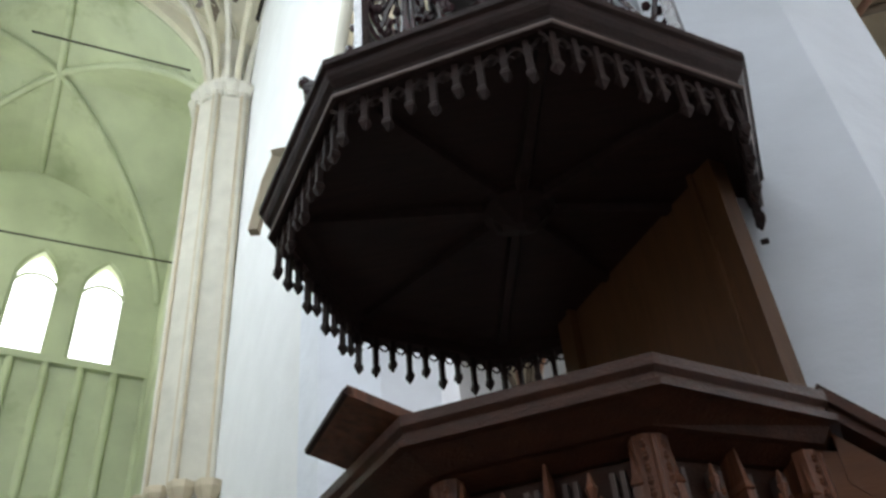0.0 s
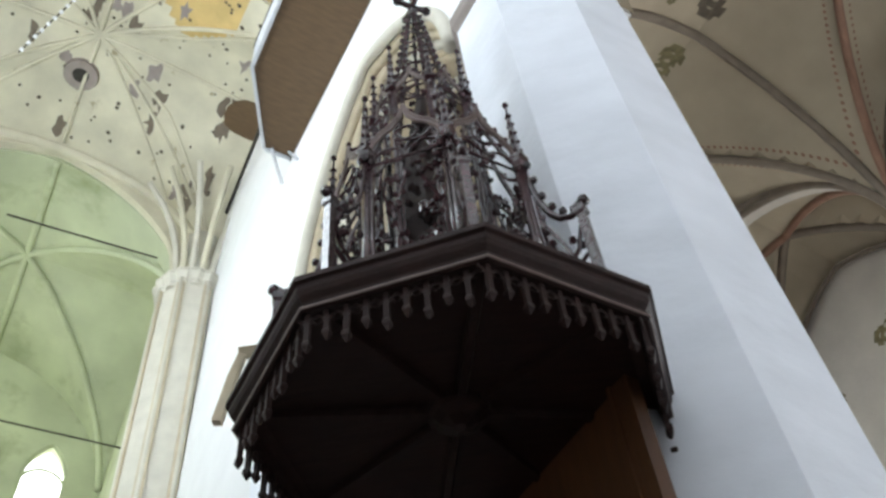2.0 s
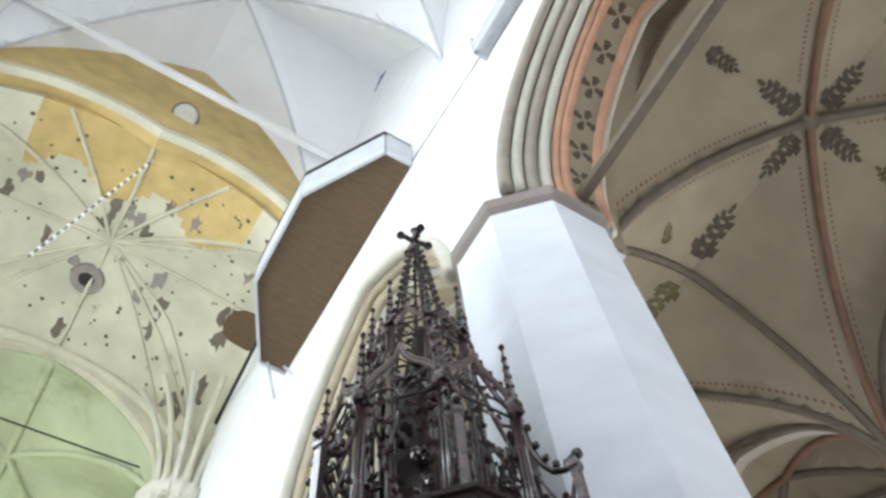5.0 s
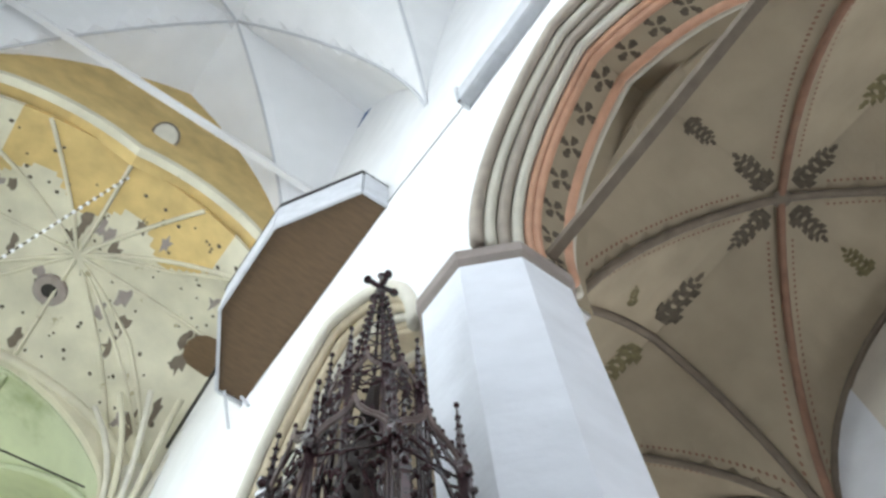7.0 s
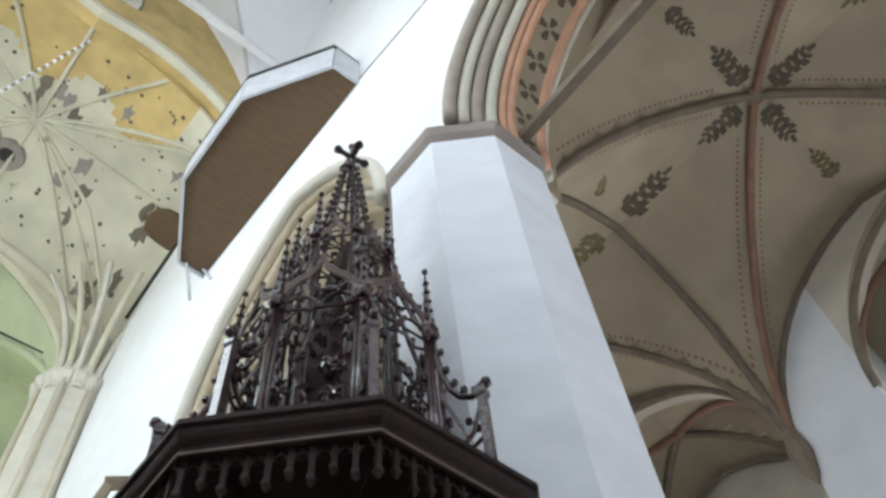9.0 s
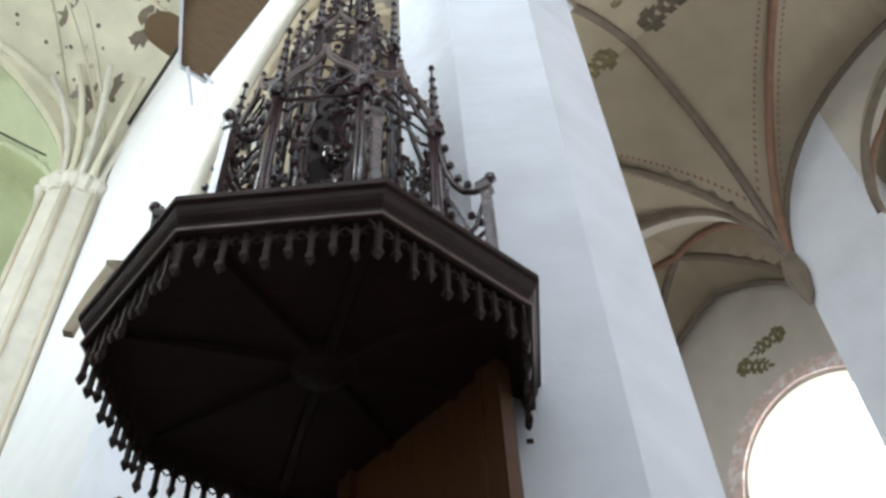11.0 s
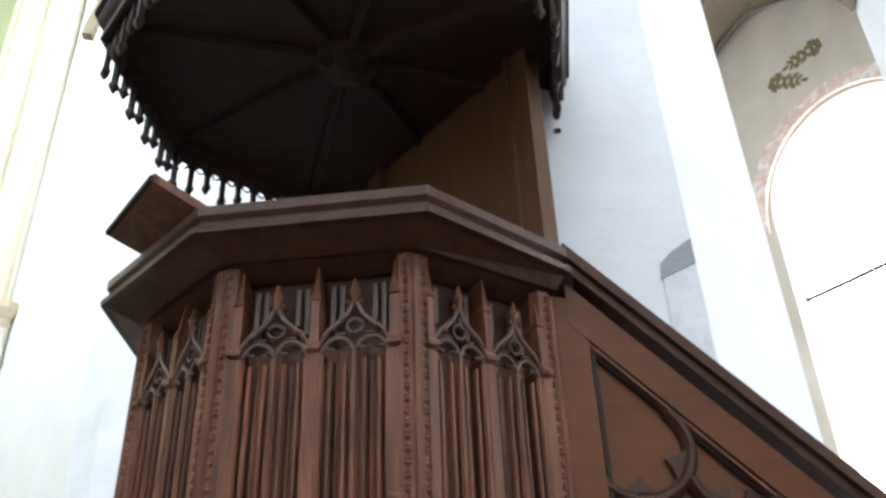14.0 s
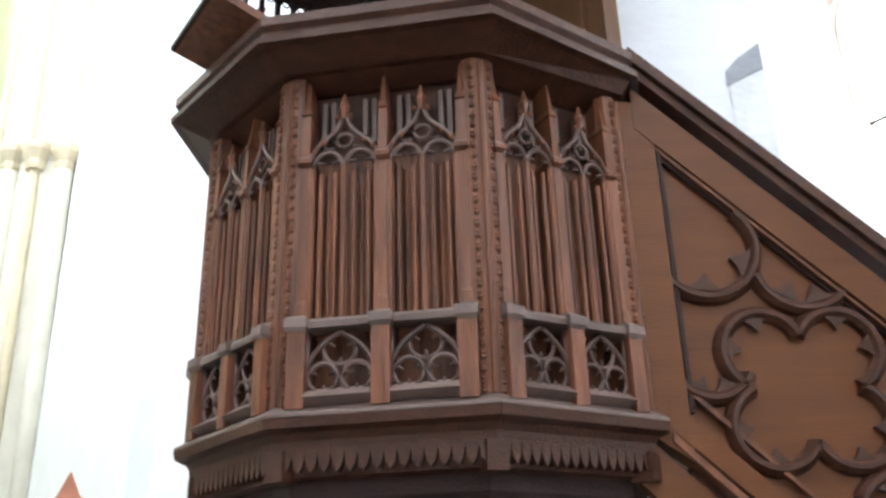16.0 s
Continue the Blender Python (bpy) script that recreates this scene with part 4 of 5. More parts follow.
    for sx in (-0.078, -0.05, 0.05, 0.078):
        bm = bmesh.new()
        box(bm, c + sx - 0.007, c + sx + 0.007, 0.03, 0.062, 2.84 if abs(sx) > 0.06 else 2.87, 3.0)
        repeat("upper_slat", bm, M_OAKGREY, pulpit, FM)
for x in (-0.235, 0.0, 0.235):
    bm = bmesh.new()
    rings(bm, [[(x - a, -b, z), (x + a, -b, z), (x + a, 0.062, z), (x - a, 0.062, z)] for a, b, z in ((0.013, 0.03, 2.3), (0.013, 0.03, 2.74), (0.022, 0.045, 2.75), (0.022, 0.045, 2.765), (0.014, 0.034, 2.775), (0.013, 0.03, 2.92), (0.017, 0.036, 2.925), (0.009, 0.026, 2.95), (0.003, 0.012, 3.05))])
    repeat("pinnacle_strip", bm, M_OAK, pulpit, FM)

settle(pulpit, lambda z: z - (0.02 if z < 2.05 else 0.03 * min(1, max(0, (2.7 - z) / 0.38))), lambda z: z)

# book rest that sticks out over the rim
o = Vector((-0.83, -0.55, 0))
d = Vector((-0.55, 0.83, 0))
p1 = Vector((-0.52, -0.70, 3.245))
desk = part("book_rest", bmesh.new(), M_OAK, pulpit, "tilted oak book rest")
bm = bmesh.new()
corners = [p1 - o * 0.22 + Vector((0, 0, -0.03)), p1 + o * 0.14 + Vector((0, 0, 0.07)), p1 + o * 0.14 + d * 0.38 + Vector((0, 0, 0.07)), p1 - o * 0.22 + d * 0.37 + Vector((0, 0, -0.03))]
rings(bm, [[c + Vector((0, 0, z)) for c in corners] for z in (-0.012, 0.022)])
bm.to_mesh(desk.data)
bm.free()
bm = bmesh.new()
tube(bm, [corners[1], corners[2]], 0.014, 6)
part("book_lip", bm, M_OAKDARK, desk)

# panelled board on the pier between pulpit and canopy
back = part("back_panel", bmesh.new(), M_BACK, pulpit, "tall honey-brown oak back panel against the pier")
BP = CH @ pose(0.49, 0, 0)
bm = bmesh.new()
box(bm, 0.0, 0.04, -0.50, 0.50, 3.0, 4.5, BP)
bm.to_mesh(back.data)
bm.free()
for y in (-0.55, 0.55):
    bm = bmesh.new()
    box(bm, -0.03, 0.05, y - 0.055, y + 0.055, 2.6, 4.5, BP)
    part("back_stile", bm, M_BACK, back)
    bm = bmesh.new()
    box(bm, -0.045, 0.0, y - 0.06 * (1 if y > 0 else -1) - 0.012, y - 0.06 * (1 if y > 0 else -1) + 0.012, 2.6, 4.5, BP)
    part("back_bead", bm, M_BACK, back)

# ---------------------------------------------------------------- the canopy
CX, CY = -0.065, -0.09
CM = pose(CX, CY, 0)
canopy = thing("pulpit_canopy", "dark oak sounding board with hanging fretwork and openwork spire", "canopy", m=CM)
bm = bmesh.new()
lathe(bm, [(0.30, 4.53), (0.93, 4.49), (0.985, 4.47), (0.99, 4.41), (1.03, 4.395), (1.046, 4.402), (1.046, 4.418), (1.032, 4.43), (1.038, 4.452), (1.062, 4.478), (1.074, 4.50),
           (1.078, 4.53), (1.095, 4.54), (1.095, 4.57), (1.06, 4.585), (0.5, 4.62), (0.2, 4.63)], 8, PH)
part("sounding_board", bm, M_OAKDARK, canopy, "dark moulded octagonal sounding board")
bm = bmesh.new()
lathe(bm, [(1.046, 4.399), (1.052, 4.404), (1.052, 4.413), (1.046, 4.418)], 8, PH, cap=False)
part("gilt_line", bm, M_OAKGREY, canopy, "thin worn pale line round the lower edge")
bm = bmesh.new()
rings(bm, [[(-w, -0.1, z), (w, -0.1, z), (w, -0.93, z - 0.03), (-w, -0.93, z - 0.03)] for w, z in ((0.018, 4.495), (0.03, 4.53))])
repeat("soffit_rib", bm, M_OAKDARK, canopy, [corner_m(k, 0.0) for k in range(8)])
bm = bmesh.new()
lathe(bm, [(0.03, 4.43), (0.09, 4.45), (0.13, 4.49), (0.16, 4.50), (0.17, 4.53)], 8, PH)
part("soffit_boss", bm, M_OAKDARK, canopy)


def pendant(long):
    bm = bmesh.new()
    lo = 4.20 if long else 4.245
    rings(bm, [[(-a, -a, z), (a, -a, z), (a, a, z), (-a, a, z)] for a, z in ((0.012, 4.40), (0.011, lo + 0.045), (0.016, lo + 0.035), (0.017, lo + 0.015), (0.012, lo + 0.005), (0.006, lo - 0.01), (0.001, lo - 0.018))])
    for sx in (-1, 1):
        tube(bm, [(sx * (0.005 + 0.040 * (1 - math.cos(math.pi / 2 * t))), 0, 4.315 + 0.065 * math.sin(math.pi / 2 * t)) for t in (0, 0.25, 0.5, 0.75, 1)], 0.008, 4)
        tube(bm, [(sx * 0.018, 0, 4.355), (sx * 0.034, 0, 4.342)], 0.005, 4, taper=[0.007, 0.003])
        blob(bm, (sx * 0.035, 0, 4.34), 0.007, 1, 5)
        tube(bm, [(sx * 0.01, 0, 4.355), (sx * 0.045, 0, 4.39)], 0.006, 4)
    return bm


side = 2 * 1.0 * math.sin(radians(22.5))
frames = {True: [], False: []}
for k in range(8):
    for i in range(9):
        x = -side / 2 + side * i / 9
        frames[i % 2 == 0].append(face_m(k, 1.0 * math.cos(radians(22.5))) @ pose(x, 0, 0))
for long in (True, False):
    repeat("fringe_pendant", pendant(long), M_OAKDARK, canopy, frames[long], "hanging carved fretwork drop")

# openwork spire
rnd = random.Random(7)
R1, R2 = 0.635, 0.36


def shaft(bm, z0, z1, r, x=0.0, y=0.0):
    for dx, dy, rr in ((0, 0, r), (-1.15 * r, 0.5 * r, 0.62 * r), (1.15 * r, 0.5 * r, 0.62 * r), (0, 1.3 * r, 0.6 * r)):
        tube(bm, [(x + dx, y + dy, z0), (x + dx, y + dy, z1)], rr, 6)


def needle(bm, z0, z1, r, n=5):
    rings(bm, [[(a * r, b * r, z) for a, b in ((-1, -1), (1, -1), (1, 1), (-1, 1))] for r, z in ((r * 1.5, z0), (r * 1.6, z0 + 0.03), (r, z0 + 0.05), (0.004, z1))])
    for i in range(n):
        z = z0 + 0.08 + (z1 - z0 - 0.12) * i / n
        w = r * (1 - (z - z0) / (z1 - z0)) + 0.008
        for a, b in ((-1, 0), (1, 0), (0, -1), (0, 1)):
            blob(bm, (a * w, b * w, z), 0.012, 1.2, 5)
    blob(bm, (0, 0, z1), 0.022, 1.1, 6)


# outer ring: clustered shafts with pinnacles
bm = bmesh.new()
shaft(bm, 4.58, 6.02, 0.024)
OUT = [corner_m(k, R1) for k in range(8)]
repeat("cluster_shaft", bm, M_SPIRE, canopy, OUT, smooth=True)
bm = bmesh.new()
lathe(bm, [(0.04, 5.98), (0.055, 6.02), (0.055, 6.06), (0.03, 6.1)], 6)
blob(bm, (0.045, 0, 5.95), 0.022)
blob(bm, (-0.045, 0, 5.95), 0.022)
repeat("shaft_capital", bm, M_SPIRE, canopy, OUT)
bm = bmesh.new()
needle(bm, 6.08, 6.74, 0.026)
repeat("pinnacle", bm, M_SPIRE, canopy, OUT, "crocketed pinnacle")
# inner ring
bm = bmesh.new()
shaft(bm, 4.60, 7.25, 0.022)
INN = [corner_m(k, R2) for k in range(8)]
repeat("cluster_shaft", bm, M_SPIRE, canopy, INN, smooth=True)
bm = bmesh.new()
needle(bm, 7.25, 7.95, 0.024)
repeat("pinnacle", bm, M_SPIRE, canopy, INN, "crocketed pinnacle")


def ogee(bm, half, z0, rise, y, r, double=True):
    for off in ((0.0, 0.03) if double else (0.0,)):
        for sx in (-1, 1):
            pts = [(1.0, 0.0), (0.97, 0.18), (0.85, 0.36), (0.62, 0.50), (0.36, 0.60), (0.14, 0.76), (0.0, 1.0)]
            tube(bm, [(sx * half * (a - off * 1.5 if a > 0.1 else a), y, z0 + rise * b - off) for a, b in pts], r, 5)


# ogee gables between the shafts, with tracery and leaves
for rr, z0, rise, rad, nm in ((R1, 6.0, 0.52, 0.014, "outer"), (R2, 7.12, 0.42, 0.011, "inner")):
    half = rr * math.sin(radians(22.5))
    ap = rr * math.cos(radians(22.5))
    FR = [face_m(k, ap) for k in range(8)]
    # gable mouldings take the paler grey as painted highlights
    bm = bmesh.new()
    ogee(bm, half, z0, rise, 0, rad)
    repeat("ogee_gable", bm, M_OAKGREY, canopy, FR, "curved ogee gable moulding", True)
    bm = bmesh.new()
    for q in (-0.45, 0.45):
        tube(bm, [(half * q + half * 0.42 * math.cos(math.pi * i / 8), 0, z0 - 0.06 + half * 0.5 * math.sin(math.pi * i / 8)) for i in range(9)], rad * 0.7, 5)
    tube(bm, [(half * q, 0, z0 - 0.06 + half * 0.15 * t) for q, t in ((-0.87, 0.0), (0.87, 0.0))], rad * 0.7, 5)
    repeat("gable_tracery", bm, M_SPIRE, canopy, FR, "pierced leafy tracery")
    bm = bmesh.new()
    tube(bm, [(half * 0.3 * math.cos(2 * math.pi * i / 10), 0, z0 + rise * 0.36 + half * 0.3 * math.sin(2 * math.pi * i / 10)) for i in range(11)], rad * 0.7, 5)
    repeat("gable_ring", bm, M_SPIRE, canopy, FR)
    bm = bmesh.new()
    blob(bm, (0, 0, 0), 0.019, 1.15, 5)
    spots = [(sx * half * a, 0, z0 + rise * b + 0.02) for a, b in ((0.92, 0.3), (0.72, 0.47), (0.45, 0.60), (0.2, 0.75)) for sx in (-1, 1)] + [(0, 0, z0 + rise + 0.03)]
    repeat("crocket", bm, M_SPIRE, canopy, [m @ Matrix.Translation(p) for m in FR for p in spots])
    bm = bmesh.new()
    for a in range(3):
        blob(bm, (0.013 * math.cos(2.1 * a), 0.008 * math.sin(2.1 * a), 0.012 * math.sin(2.1 * a)), 0.014, 1.2, 5)
    repeat("carved_leaf", bm, M_SPIRE, canopy, [m @ Matrix.Translation((rnd.uniform(-0.75, 0.75) * half, rnd.uniform(-0.02, 0.02), z0 + rnd.uniform(-0.16, 0.12))) for m in FR for q in range(9)])
    if nm == "outer":
        bm = bmesh.new()
        for a in range(4):
            tube(bm, [(0, 0, 0), (0.03 * math.cos(1.6 * a), 0.012 * math.sin(3 * a), 0.03 * math.sin(1.6 * a)), (0.055 * math.cos(1.6 * a + 0.5), 0, 0.055 * math.sin(1.6 * a + 0.5))], 0.012, 5, taper=[0.010, 0.019, 0.004])
        repeat("carved_leaf", bm, M_SPIRE, canopy, [m @ pose(rnd.choice((-1, 1)) * rnd.uniform(0.3, 0.85) * half, rnd.uniform(0.02, 0.10), rnd.uniform(4.7, 5.95), 0, rnd.uniform(0, 180), 0) for m in FR for q in range(14)])
    # low bowed rail at the foot
    bm = bmesh.new()
    zf = 4.98 if nm == "outer" else 6.55
    tube(bm, [(half * (2 * t - 1), 0, zf - 0.34 * (1 - (2 * t - 1) ** 2) * (1 if nm == "outer" else 0.4) + 0.1) for t in [i / 10 for i in range(11)]], rad * 1.2, 6)
    for sx in (-1, 1):
        tube(bm, [(sx * half * (1 - t), 0, 4.62 + (0 if nm == "outer" else 1.6) + 0.34 * math.sin(math.pi / 2 * t)) for t in (0, 0.2, 0.4, 0.6, 0.8, 1.0)], rad, 5)
    repeat("foot_tracery", bm, M_SPIRE, canopy, FR, "bowed foot tracery", True)

# leafy scrolls that climb inside the bays
bm = bmesh.new()
for side_ in (-1, 1):
    pts = []
    for i in range(22):
        t = i / 21
        pts.append((side_ * (0.09 + 0.05 * math.sin(t * 11)), 0.03 * math.cos(t * 9), 4.65 + 1.3 * t))
    tube(bm, pts, 0.013, 5)
    for i, p in enumerate(pts):
        if i % 2 == 0:
            blob(bm, (p[0] + 0.03 * math.cos(i), p[1], p[2] + 0.02), 0.022, 1.1, 5)
            blob(bm, (p[0] - 0.035 * math.cos(i * 1.7), p[1] - 0.01, p[2]), 0.017, 0.9, 5)
repeat("leaf_scroll", bm, M_SPIRE, canopy, [face_m(k, 0.47) for k in range(8)], "carved leafy scrollwork")

# outer posts and flying arches with crockets at the corners
bm = bmesh.new()
rings(bm, [[(-a, -a, z), (a, -a, z), (a, a, z), (-a, a, z)] for a, z in ((0.022, 4.56), (0.022, 5.28), (0.032, 5.30), (0.032, 5.34), (0.012, 5.40))])
FLY = [corner_m(k, 0.90) for k in range(8)]
repeat("outer_post", bm, M_SPIRE, canopy, FLY)
bm = bmesh.new()
arc = [(0, 0.0, 5.33), (0, 0.06, 5.33), (0, 0.12, 5.37), (0, 0.17, 5.46), (0, 0.21, 5.60), (0, 0.235, 5.78), (0, 0.25, 5.95)]
tube(bm, arc, 0.020, 6)
for p in arc[1:]:
    blob(bm, (0, p[1] - 0.025, p[2] + 0.04), 0.026, 1.1, 5)
blob(bm, (0, -0.03, 5.39), 0.035, 1.0, 6)
repeat("flying_arch", bm, M_SPIRE, canopy, FLY, "curved flying arch with crockets", True)
bm = bmesh.new()
tube(bm, [(0, 0.01, 4.72), (0, 0.08, 4.84), (0, 0.15, 4.86), (0, 0.2, 4.78)], 0.013, 5)
tube(bm, [(0, 0.02, 5.22), (0, 0.07, 5.06), (0, 0.14, 5.0), (0, 0.23, 5.08)], 0.014, 5)
tube(bm, [(0, 0.1, 5.02), (0, 0.15, 5.2), (0, 0.21, 5.38)], 0.012, 5)
tube(bm, [(0, 0.02, 5.0), (0, 0.1, 4.95), (0, 0.2, 4.98)], 0.012, 5)
for y, z in ((0.05, 5.1), (0.12, 4.9), (0.17, 5.02), (0.09, 5.16), (0.2, 5.24), (0.15, 4.75), (0.06, 4.8)):
    blob(bm, (rnd.uniform(-0.02, 0.02), y, z), 0.024, 1.0, 5)
repeat("corner_tracery", bm, M_SPIRE, canopy, FLY, "leafy openwork in the corner")
# upper flying arches from the outer pinnacles to the inner ring
bm = bmesh.new()
arc = [(0, 0.0, 6.02), (0, 0.05, 6.12), (0, 0.11, 6.32), (0, 0.17, 6.55), (0, 0.22, 6.80), (0, 0.27, 7.1)]
tube(bm, arc, 0.018, 6)
for p in arc:
    blob(bm, (0, p[1] - 0.02, p[2] + 0.05), 0.026, 1.1, 5)
tube(bm, [(0, 0.03, 5.9), (0, 0.1, 5.98), (0, 0.16, 6.15), (0, 0.25, 6.3)], 0.012, 5)
repeat("flying_arch", bm, M_SPIRE, canopy, OUT, "curved flying arch with crockets", True)

# crocketed spire and finial
bm = bmesh.new()
for k in range(8):
    t = radians(PH + 45 * k)
    s, c = math.sin(t), -math.cos(t)
    tube(bm, [(0.24 * s, 0.24 * c, 7.35), (0.16 * s, 0.16 * c, 8.1), (0.03 * s, 0.03 * c, 9.25)], 0.016, 5, taper=[0.018, 0.015, 0.01])
part("spire_ribs", bm, M_SPIRE, canopy, "openwork spire ribs")
spots = []
for k in range(8):
    t = radians(PH + 45 * k)
    for i in range(13):
        z = 7.45 + 1.75 * i / 13
        r = 0.255 - 0.205 * (z - 7.35) / 1.9
        spots.append(Matrix.Translation((r * math.sin(t), -r * math.cos(t), z)))
bm = bmesh.new()
blob(bm, (0, 0, 0), 0.024, 1.1, 5)
repeat("crocket", bm, M_SPIRE, canopy, spots)
for i in range(7):
    z = 7.5 + 0.24 * i
    r = 0.225 - 0.205 * (z - 7.35) / 1.9
    bm = bmesh.new()
    tube(bm, ngon(r, z, 8, PH) + [ngon(r, z, 8, PH)[0]], 0.009, 5)
    part("spire_ring", bm, M_SPIRE, canopy)
bm = bmesh.new()
lathe(bm, [(0.03, 9.2), (0.05, 9.26), (0.03, 9.3), (0.022, 9.36), (0.022, 9.6), (0.04, 9.64), (0.01, 9.7)], 6)
for k in range(4):
    a = math.pi / 2 * k + 0.5
    tube(bm, [(0.02 * math.cos(a), 0.02 * math.sin(a), 9.38), (0.12 * math.cos(a), 0.12 * math.sin(a), 9.41)], 0.028, 6)
    blob(bm, (0.135 * math.cos(a), 0.135 * math.sin(a), 9.41), 0.044, 0.8, 7)
part("finial", bm, M_SPIRE, canopy, "four-armed leaf finial")
bm = bmesh.new()
lathe(bm, [(0.24, 4.6), (0.26, 4.75), (0.21, 4.95), (0.20, 5.75), (0.25, 5.9), (0.21, 6.1), (0.19, 6.6), (0.13, 7.1), (0.05, 7.6)], 8, PH + 22.5)
for i in range(170):
    a, z = rnd.uniform(0, 6.28), rnd.uniform(4.7, 7.0)
    r = 0.23 if z < 6.2 else 0.18
    blob(bm, (r * math.cos(a), r * math.sin(a), z), rnd.uniform(0.022, 0.042), 1.2, 5)
part("core", bm, M_OAKDARK, canopy, "dark leafy inner core")

settle(canopy, lambda z: z, lambda z: z if z < 6.75 else 6.75 + (z - 6.75) * 0.955)

# ---------------------------------------------------------------- the stair
stair = thing("pulpit_stair", "oak pulpit stair with traceried side panel and sloping handrail", "stairs", m=pose(0.72, -0.46, 0))


def slab(bm, pts, y0, y1):
    rings(bm, [[(s, y0, z) for s, z in pts], [(s, y1, z) for s, z in pts]])


bm = bmesh.new()
slab(bm, [(0.0, 2.02), (0.0, 3.1), (3.0, 0.10), (3.0, 0.0), (2.02, 0.0)], 0.03, 0.06)
part("side_board", bm, M_OAKLIGHT, stair, "honey-brown oak side board")
bm = bmesh.new()
slab(bm, [(-0.105, 1.97), (-0.105, 3.08), (0.06, 3.05), (0.06, 1.85)], -0.01, 0.08)
part("stile", bm, M_OAKLIGHT, stair, "oak corner stile")
bm = bmesh.new()
slab(bm, [(-0.105, 1.965), (-0.105, 1.80), (1.695, 0.0), (1.86, 0.0)], 0.0, 0.055)
part("lower_board", bm, M_OAKLIGHT, stair, "honey-brown oak board below the rail")
for off, w, y0, y1, mt, nm in ((0.13, 0.05, -0.055, 0.11, M_RIM, "handrail"), (0.075, 0.04, -0.035, 0.09, M_RIM, "rail_moulding"), (-0.01, 0.16, -0.012, 0.06, M_OAKLIGHT, "upper_rail"), (-0.171, 0.016, -0.004, 0.06, M_OAK, "panel_bead"), (-0.188, 0.016, 0.012, 0.06, M_OAKDARK, "panel_bead"),
                               (-1.08, 0.10, -0.012, 0.06, M_OAKLIGHT, "lower_rail"), (-0.985, 0.02, 0.0, 0.06, M_OAK, "panel_bead"), (-1.19, 0.03, -0.02, 0.06, M_OAK, "lower_rail")):
    bm = bmesh.new()
    top = 3.13 + off
    end = min(3.0, top)
    slab(bm, [(0.0, top - w), (0.0, top), (end, top - end), (end, max(top - w - end, 0.0))], y0, y1)
    part(nm, bm, mt, stair)
bm = bmesh.new()
box(bm, 0.066, 0.08, 0.0, 0.06, 2.0, 2.95)
part("panel_bead", bm, M_OAKDARK, stair)


def foil(bm, s0, z0, r, a0, a1, w=0.027, cusp=True):
    """One raised moulded bow of the tracery, with two pointed cusps inside it."""
    loops = []
    for i in range(19):
        a = math.radians(a0 + (a1 - a0) * i / 18)
        loops.append([(s0 + (r + q * w) * math.cos(a), y, z0 + (r + q * w) * math.sin(a))
                      for q, y in ((-1.0, 0.034), (-0.75, 0.012), (-0.25, -0.006), (0.25, -0.006), (0.75, 0.012), (1.0, 0.034))])
    rings(bm, loops)
    if cusp:
        for f in (0.33, 0.67):
            m = a0 + (a1 - a0) * f
            edge = [(r, m - 30), (0.86 * r, m - 19), (0.70 * r, m - 10), (0.52 * r, m - 1.5), (0.52 * r, m + 1.5), (0.70 * r, m + 10), (0.86 * r, m + 19), (r, m + 30)]
            rings(bm, [[(s0 + q * math.cos(math.radians(g)), y, z0 + q * math.sin(math.radians(g))) for q, g in edge] for y in (0.034, 0.008)])


for i in range(3):
    s0 = 0.43 + 0.80 * i
    z0 = 2.07 - 0.80 * i
    lobes = [("tracery_lobe", (s0 + 0.115 * a, z0 + 0.115 * b, 0.125, c0 - 113, c0 + 113)) for a, b, c0 in ((1, 1, 45), (-1, 1, 135), (-1, -1, 225), (1, -1, 315))]
    lobes += [("tracery_bow", (s0 - 0.25, z0 + 0.46, 0.165, 192, 408)), ("tracery_bow", (s0 + 0.05, z0 + 0.405, 0.155, 195, 330)), ("tracery_bow", (s0 - 0.28, z0 + 0.10, 0.125, 200, 335)),
              ("tracery_bow", (s0 - 0.15, z0 - 0.36, 0.13, 60, 180)), ("tracery_bow", (s0 + 0.22, z0 - 0.40, 0.14, 20, 150))]
    for name, args in lobes:
        x0, zz = args[0], args[1]
        if zz > 0.2 and x0 + zz < 2.98 and x0 + zz > 2.12 and x0 > 0.02:
            bm = bmesh.new()
            foil(bm, *args)
            part(name, bm, M_RIM, stair, "raised curved tracery bar")
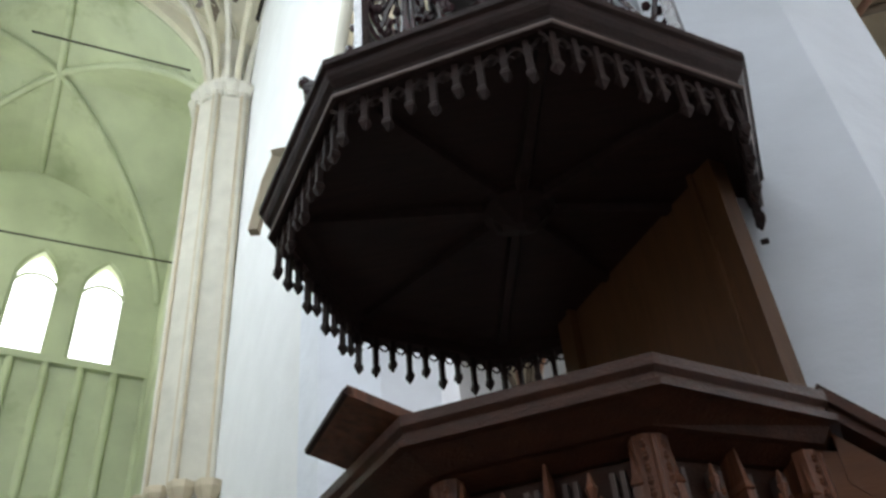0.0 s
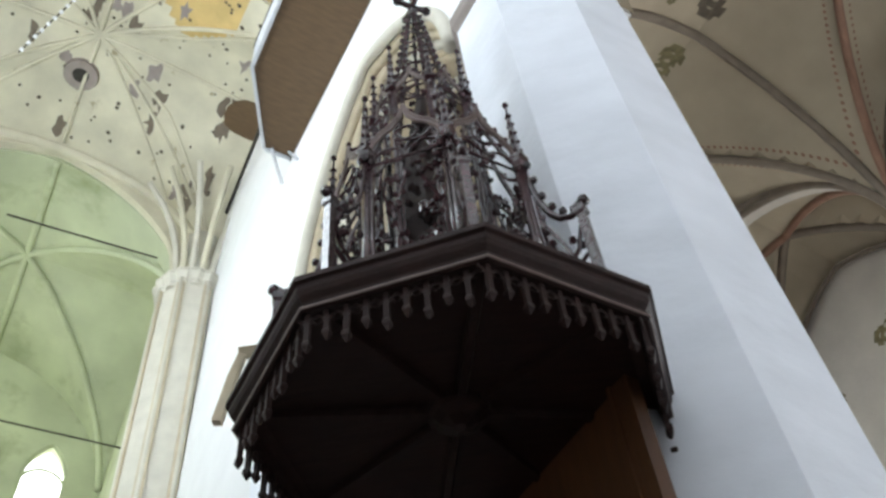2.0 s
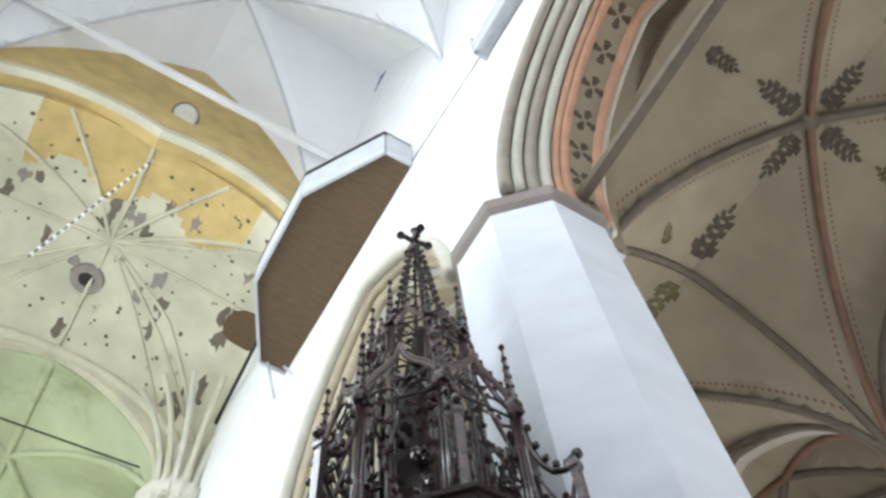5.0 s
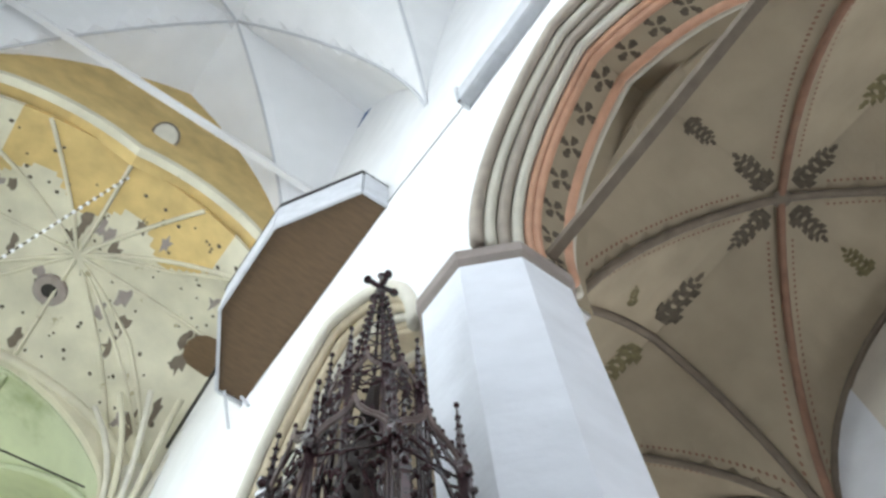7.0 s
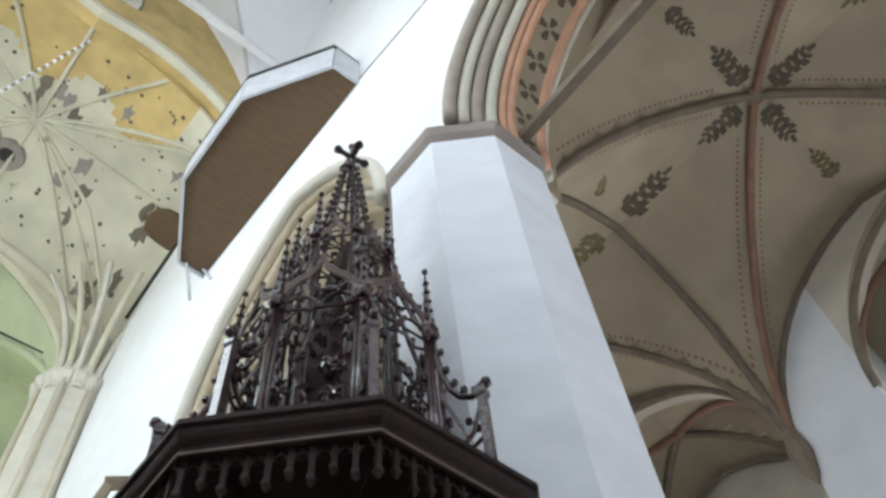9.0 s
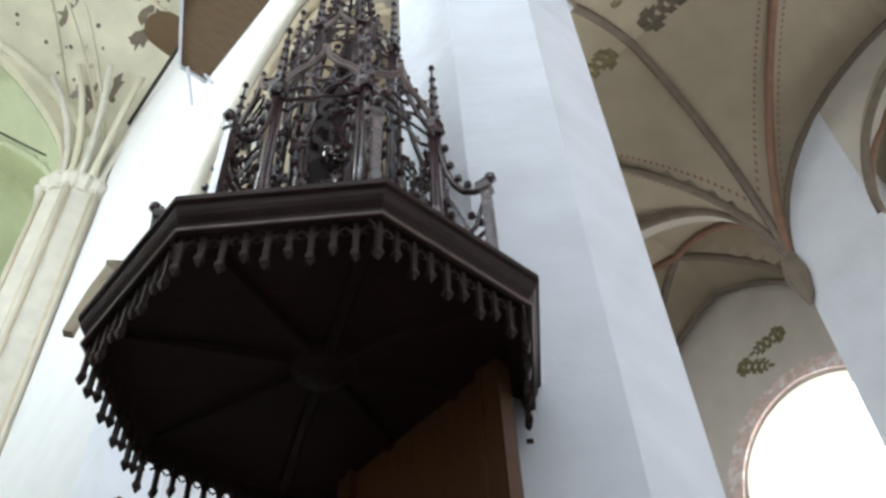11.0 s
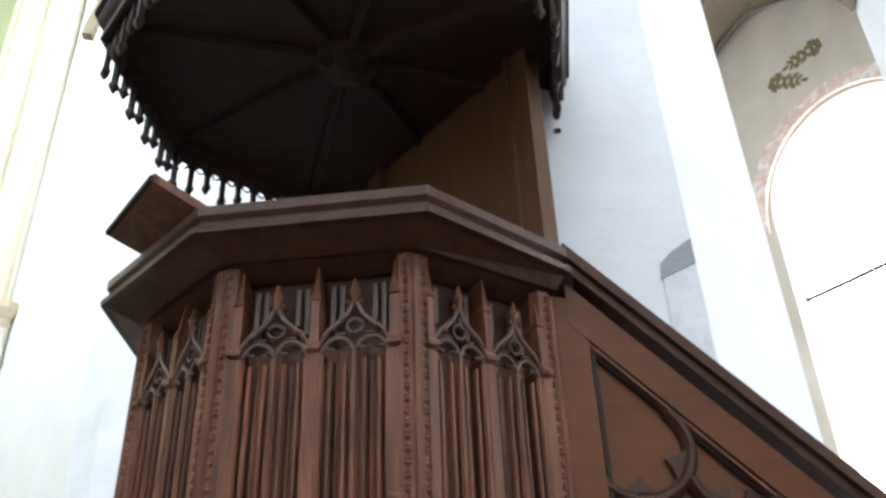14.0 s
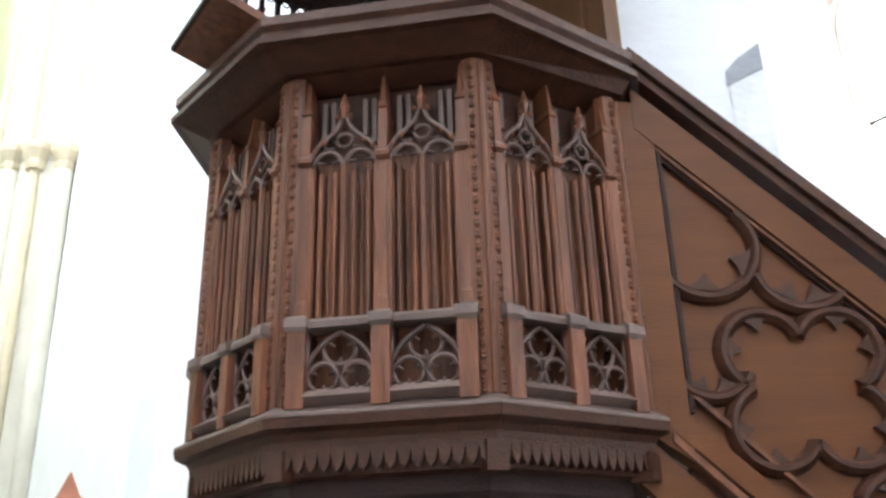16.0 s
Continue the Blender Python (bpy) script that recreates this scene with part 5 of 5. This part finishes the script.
for i in range(11):
    bm = bmesh.new()
    box(bm, 0.06 + 0.185 * i, 0.06 + 0.185 * (i + 1.1), 0.06, 0.75, 1.80 - 0.185 * i - 0.05, 1.85 - 0.185 * i)
    part("tread", bm, M_OAK, stair)
bm = bmesh.new()
slab(bm, [(0.0, 1.70), (0.0, 1.86), (2.0, 0.0), (1.8, 0.0)], 0.72, 0.76)
part("stringer", bm, M_OAK, stair)

# ---------------------------------------------------------------- small things
br = thing("wall_bracket", "pale stone bracket on the pier behind the canopy", "bracket")
for pts, r in (([(-1.36, 0.2, 4.93), (-1.31, 0.2, 5.25), (-1.27, 0.2, 5.42)], 0.035), ([(-1.29, 0.2, 5.44), (-1.15, 0.21, 5.46), (-0.3, 0.45, 5.46)], 0.05)):
    bm = bmesh.new()
    tube(bm, pts, r, 4)
    part("arm", bm, M_STONE, br)
NA = CH @ Matrix.Translation((PIER_X + lean(3.4), PIERS[1] + PIER_DY, 0))
for k, (x, y, z) in enumerate(((1.06, 0.01, 4.52), (1.175, -0.02, 4.19))):
    hole = thing("iron_fixing", "small rusty iron fixing stub in the limewashed pier", "fixing", m=pose(x, y, z, 90, 0, -10))
    bm = bmesh.new()
    lathe(bm, [(0.012, -0.03), (0.012, 0.008), (0.006, 0.012)], 7)
    part("stub", bm, M_RIB, hole)
    bm = bmesh.new()
    lathe(bm, [(0.03, -0.01), (0.026, 0.004), (0.012, 0.005)], 9)
    part("collar", bm, M_GREY, hole)
# flat pointed plate: niche shadow put into its grey colour
patch = thing("plaster_patch", "grey pointed plate on the pier, painted shade of a niche", "patch", m=NA @ Matrix.Rotation(radians(-45), 4, "Z") @ pose(-0.045, -0.762, 0.05))
bm = bmesh.new()
head = [(0.21, 2.3), (0.352, 2.3), (0.352, 3.53), (0.26, 3.47), (0.215, 3.42)]
rings(bm, [[(x, y, z) for x, z in head] for y in (0.0, -0.006)])
part("plaster", bm, M_PATCH, patch)
bm = bmesh.new()
cap = [(0.205, 3.35), (0.352, 3.41), (0.352, 3.53), (0.26, 3.47), (0.212, 3.42)]
rings(bm, [[(x, y, z) for x, z in cap] for y in (0.0, -0.011)])
part("plaster_head", bm, M_PATCHDARK, patch, "darker pointed head of the painted niche shade")
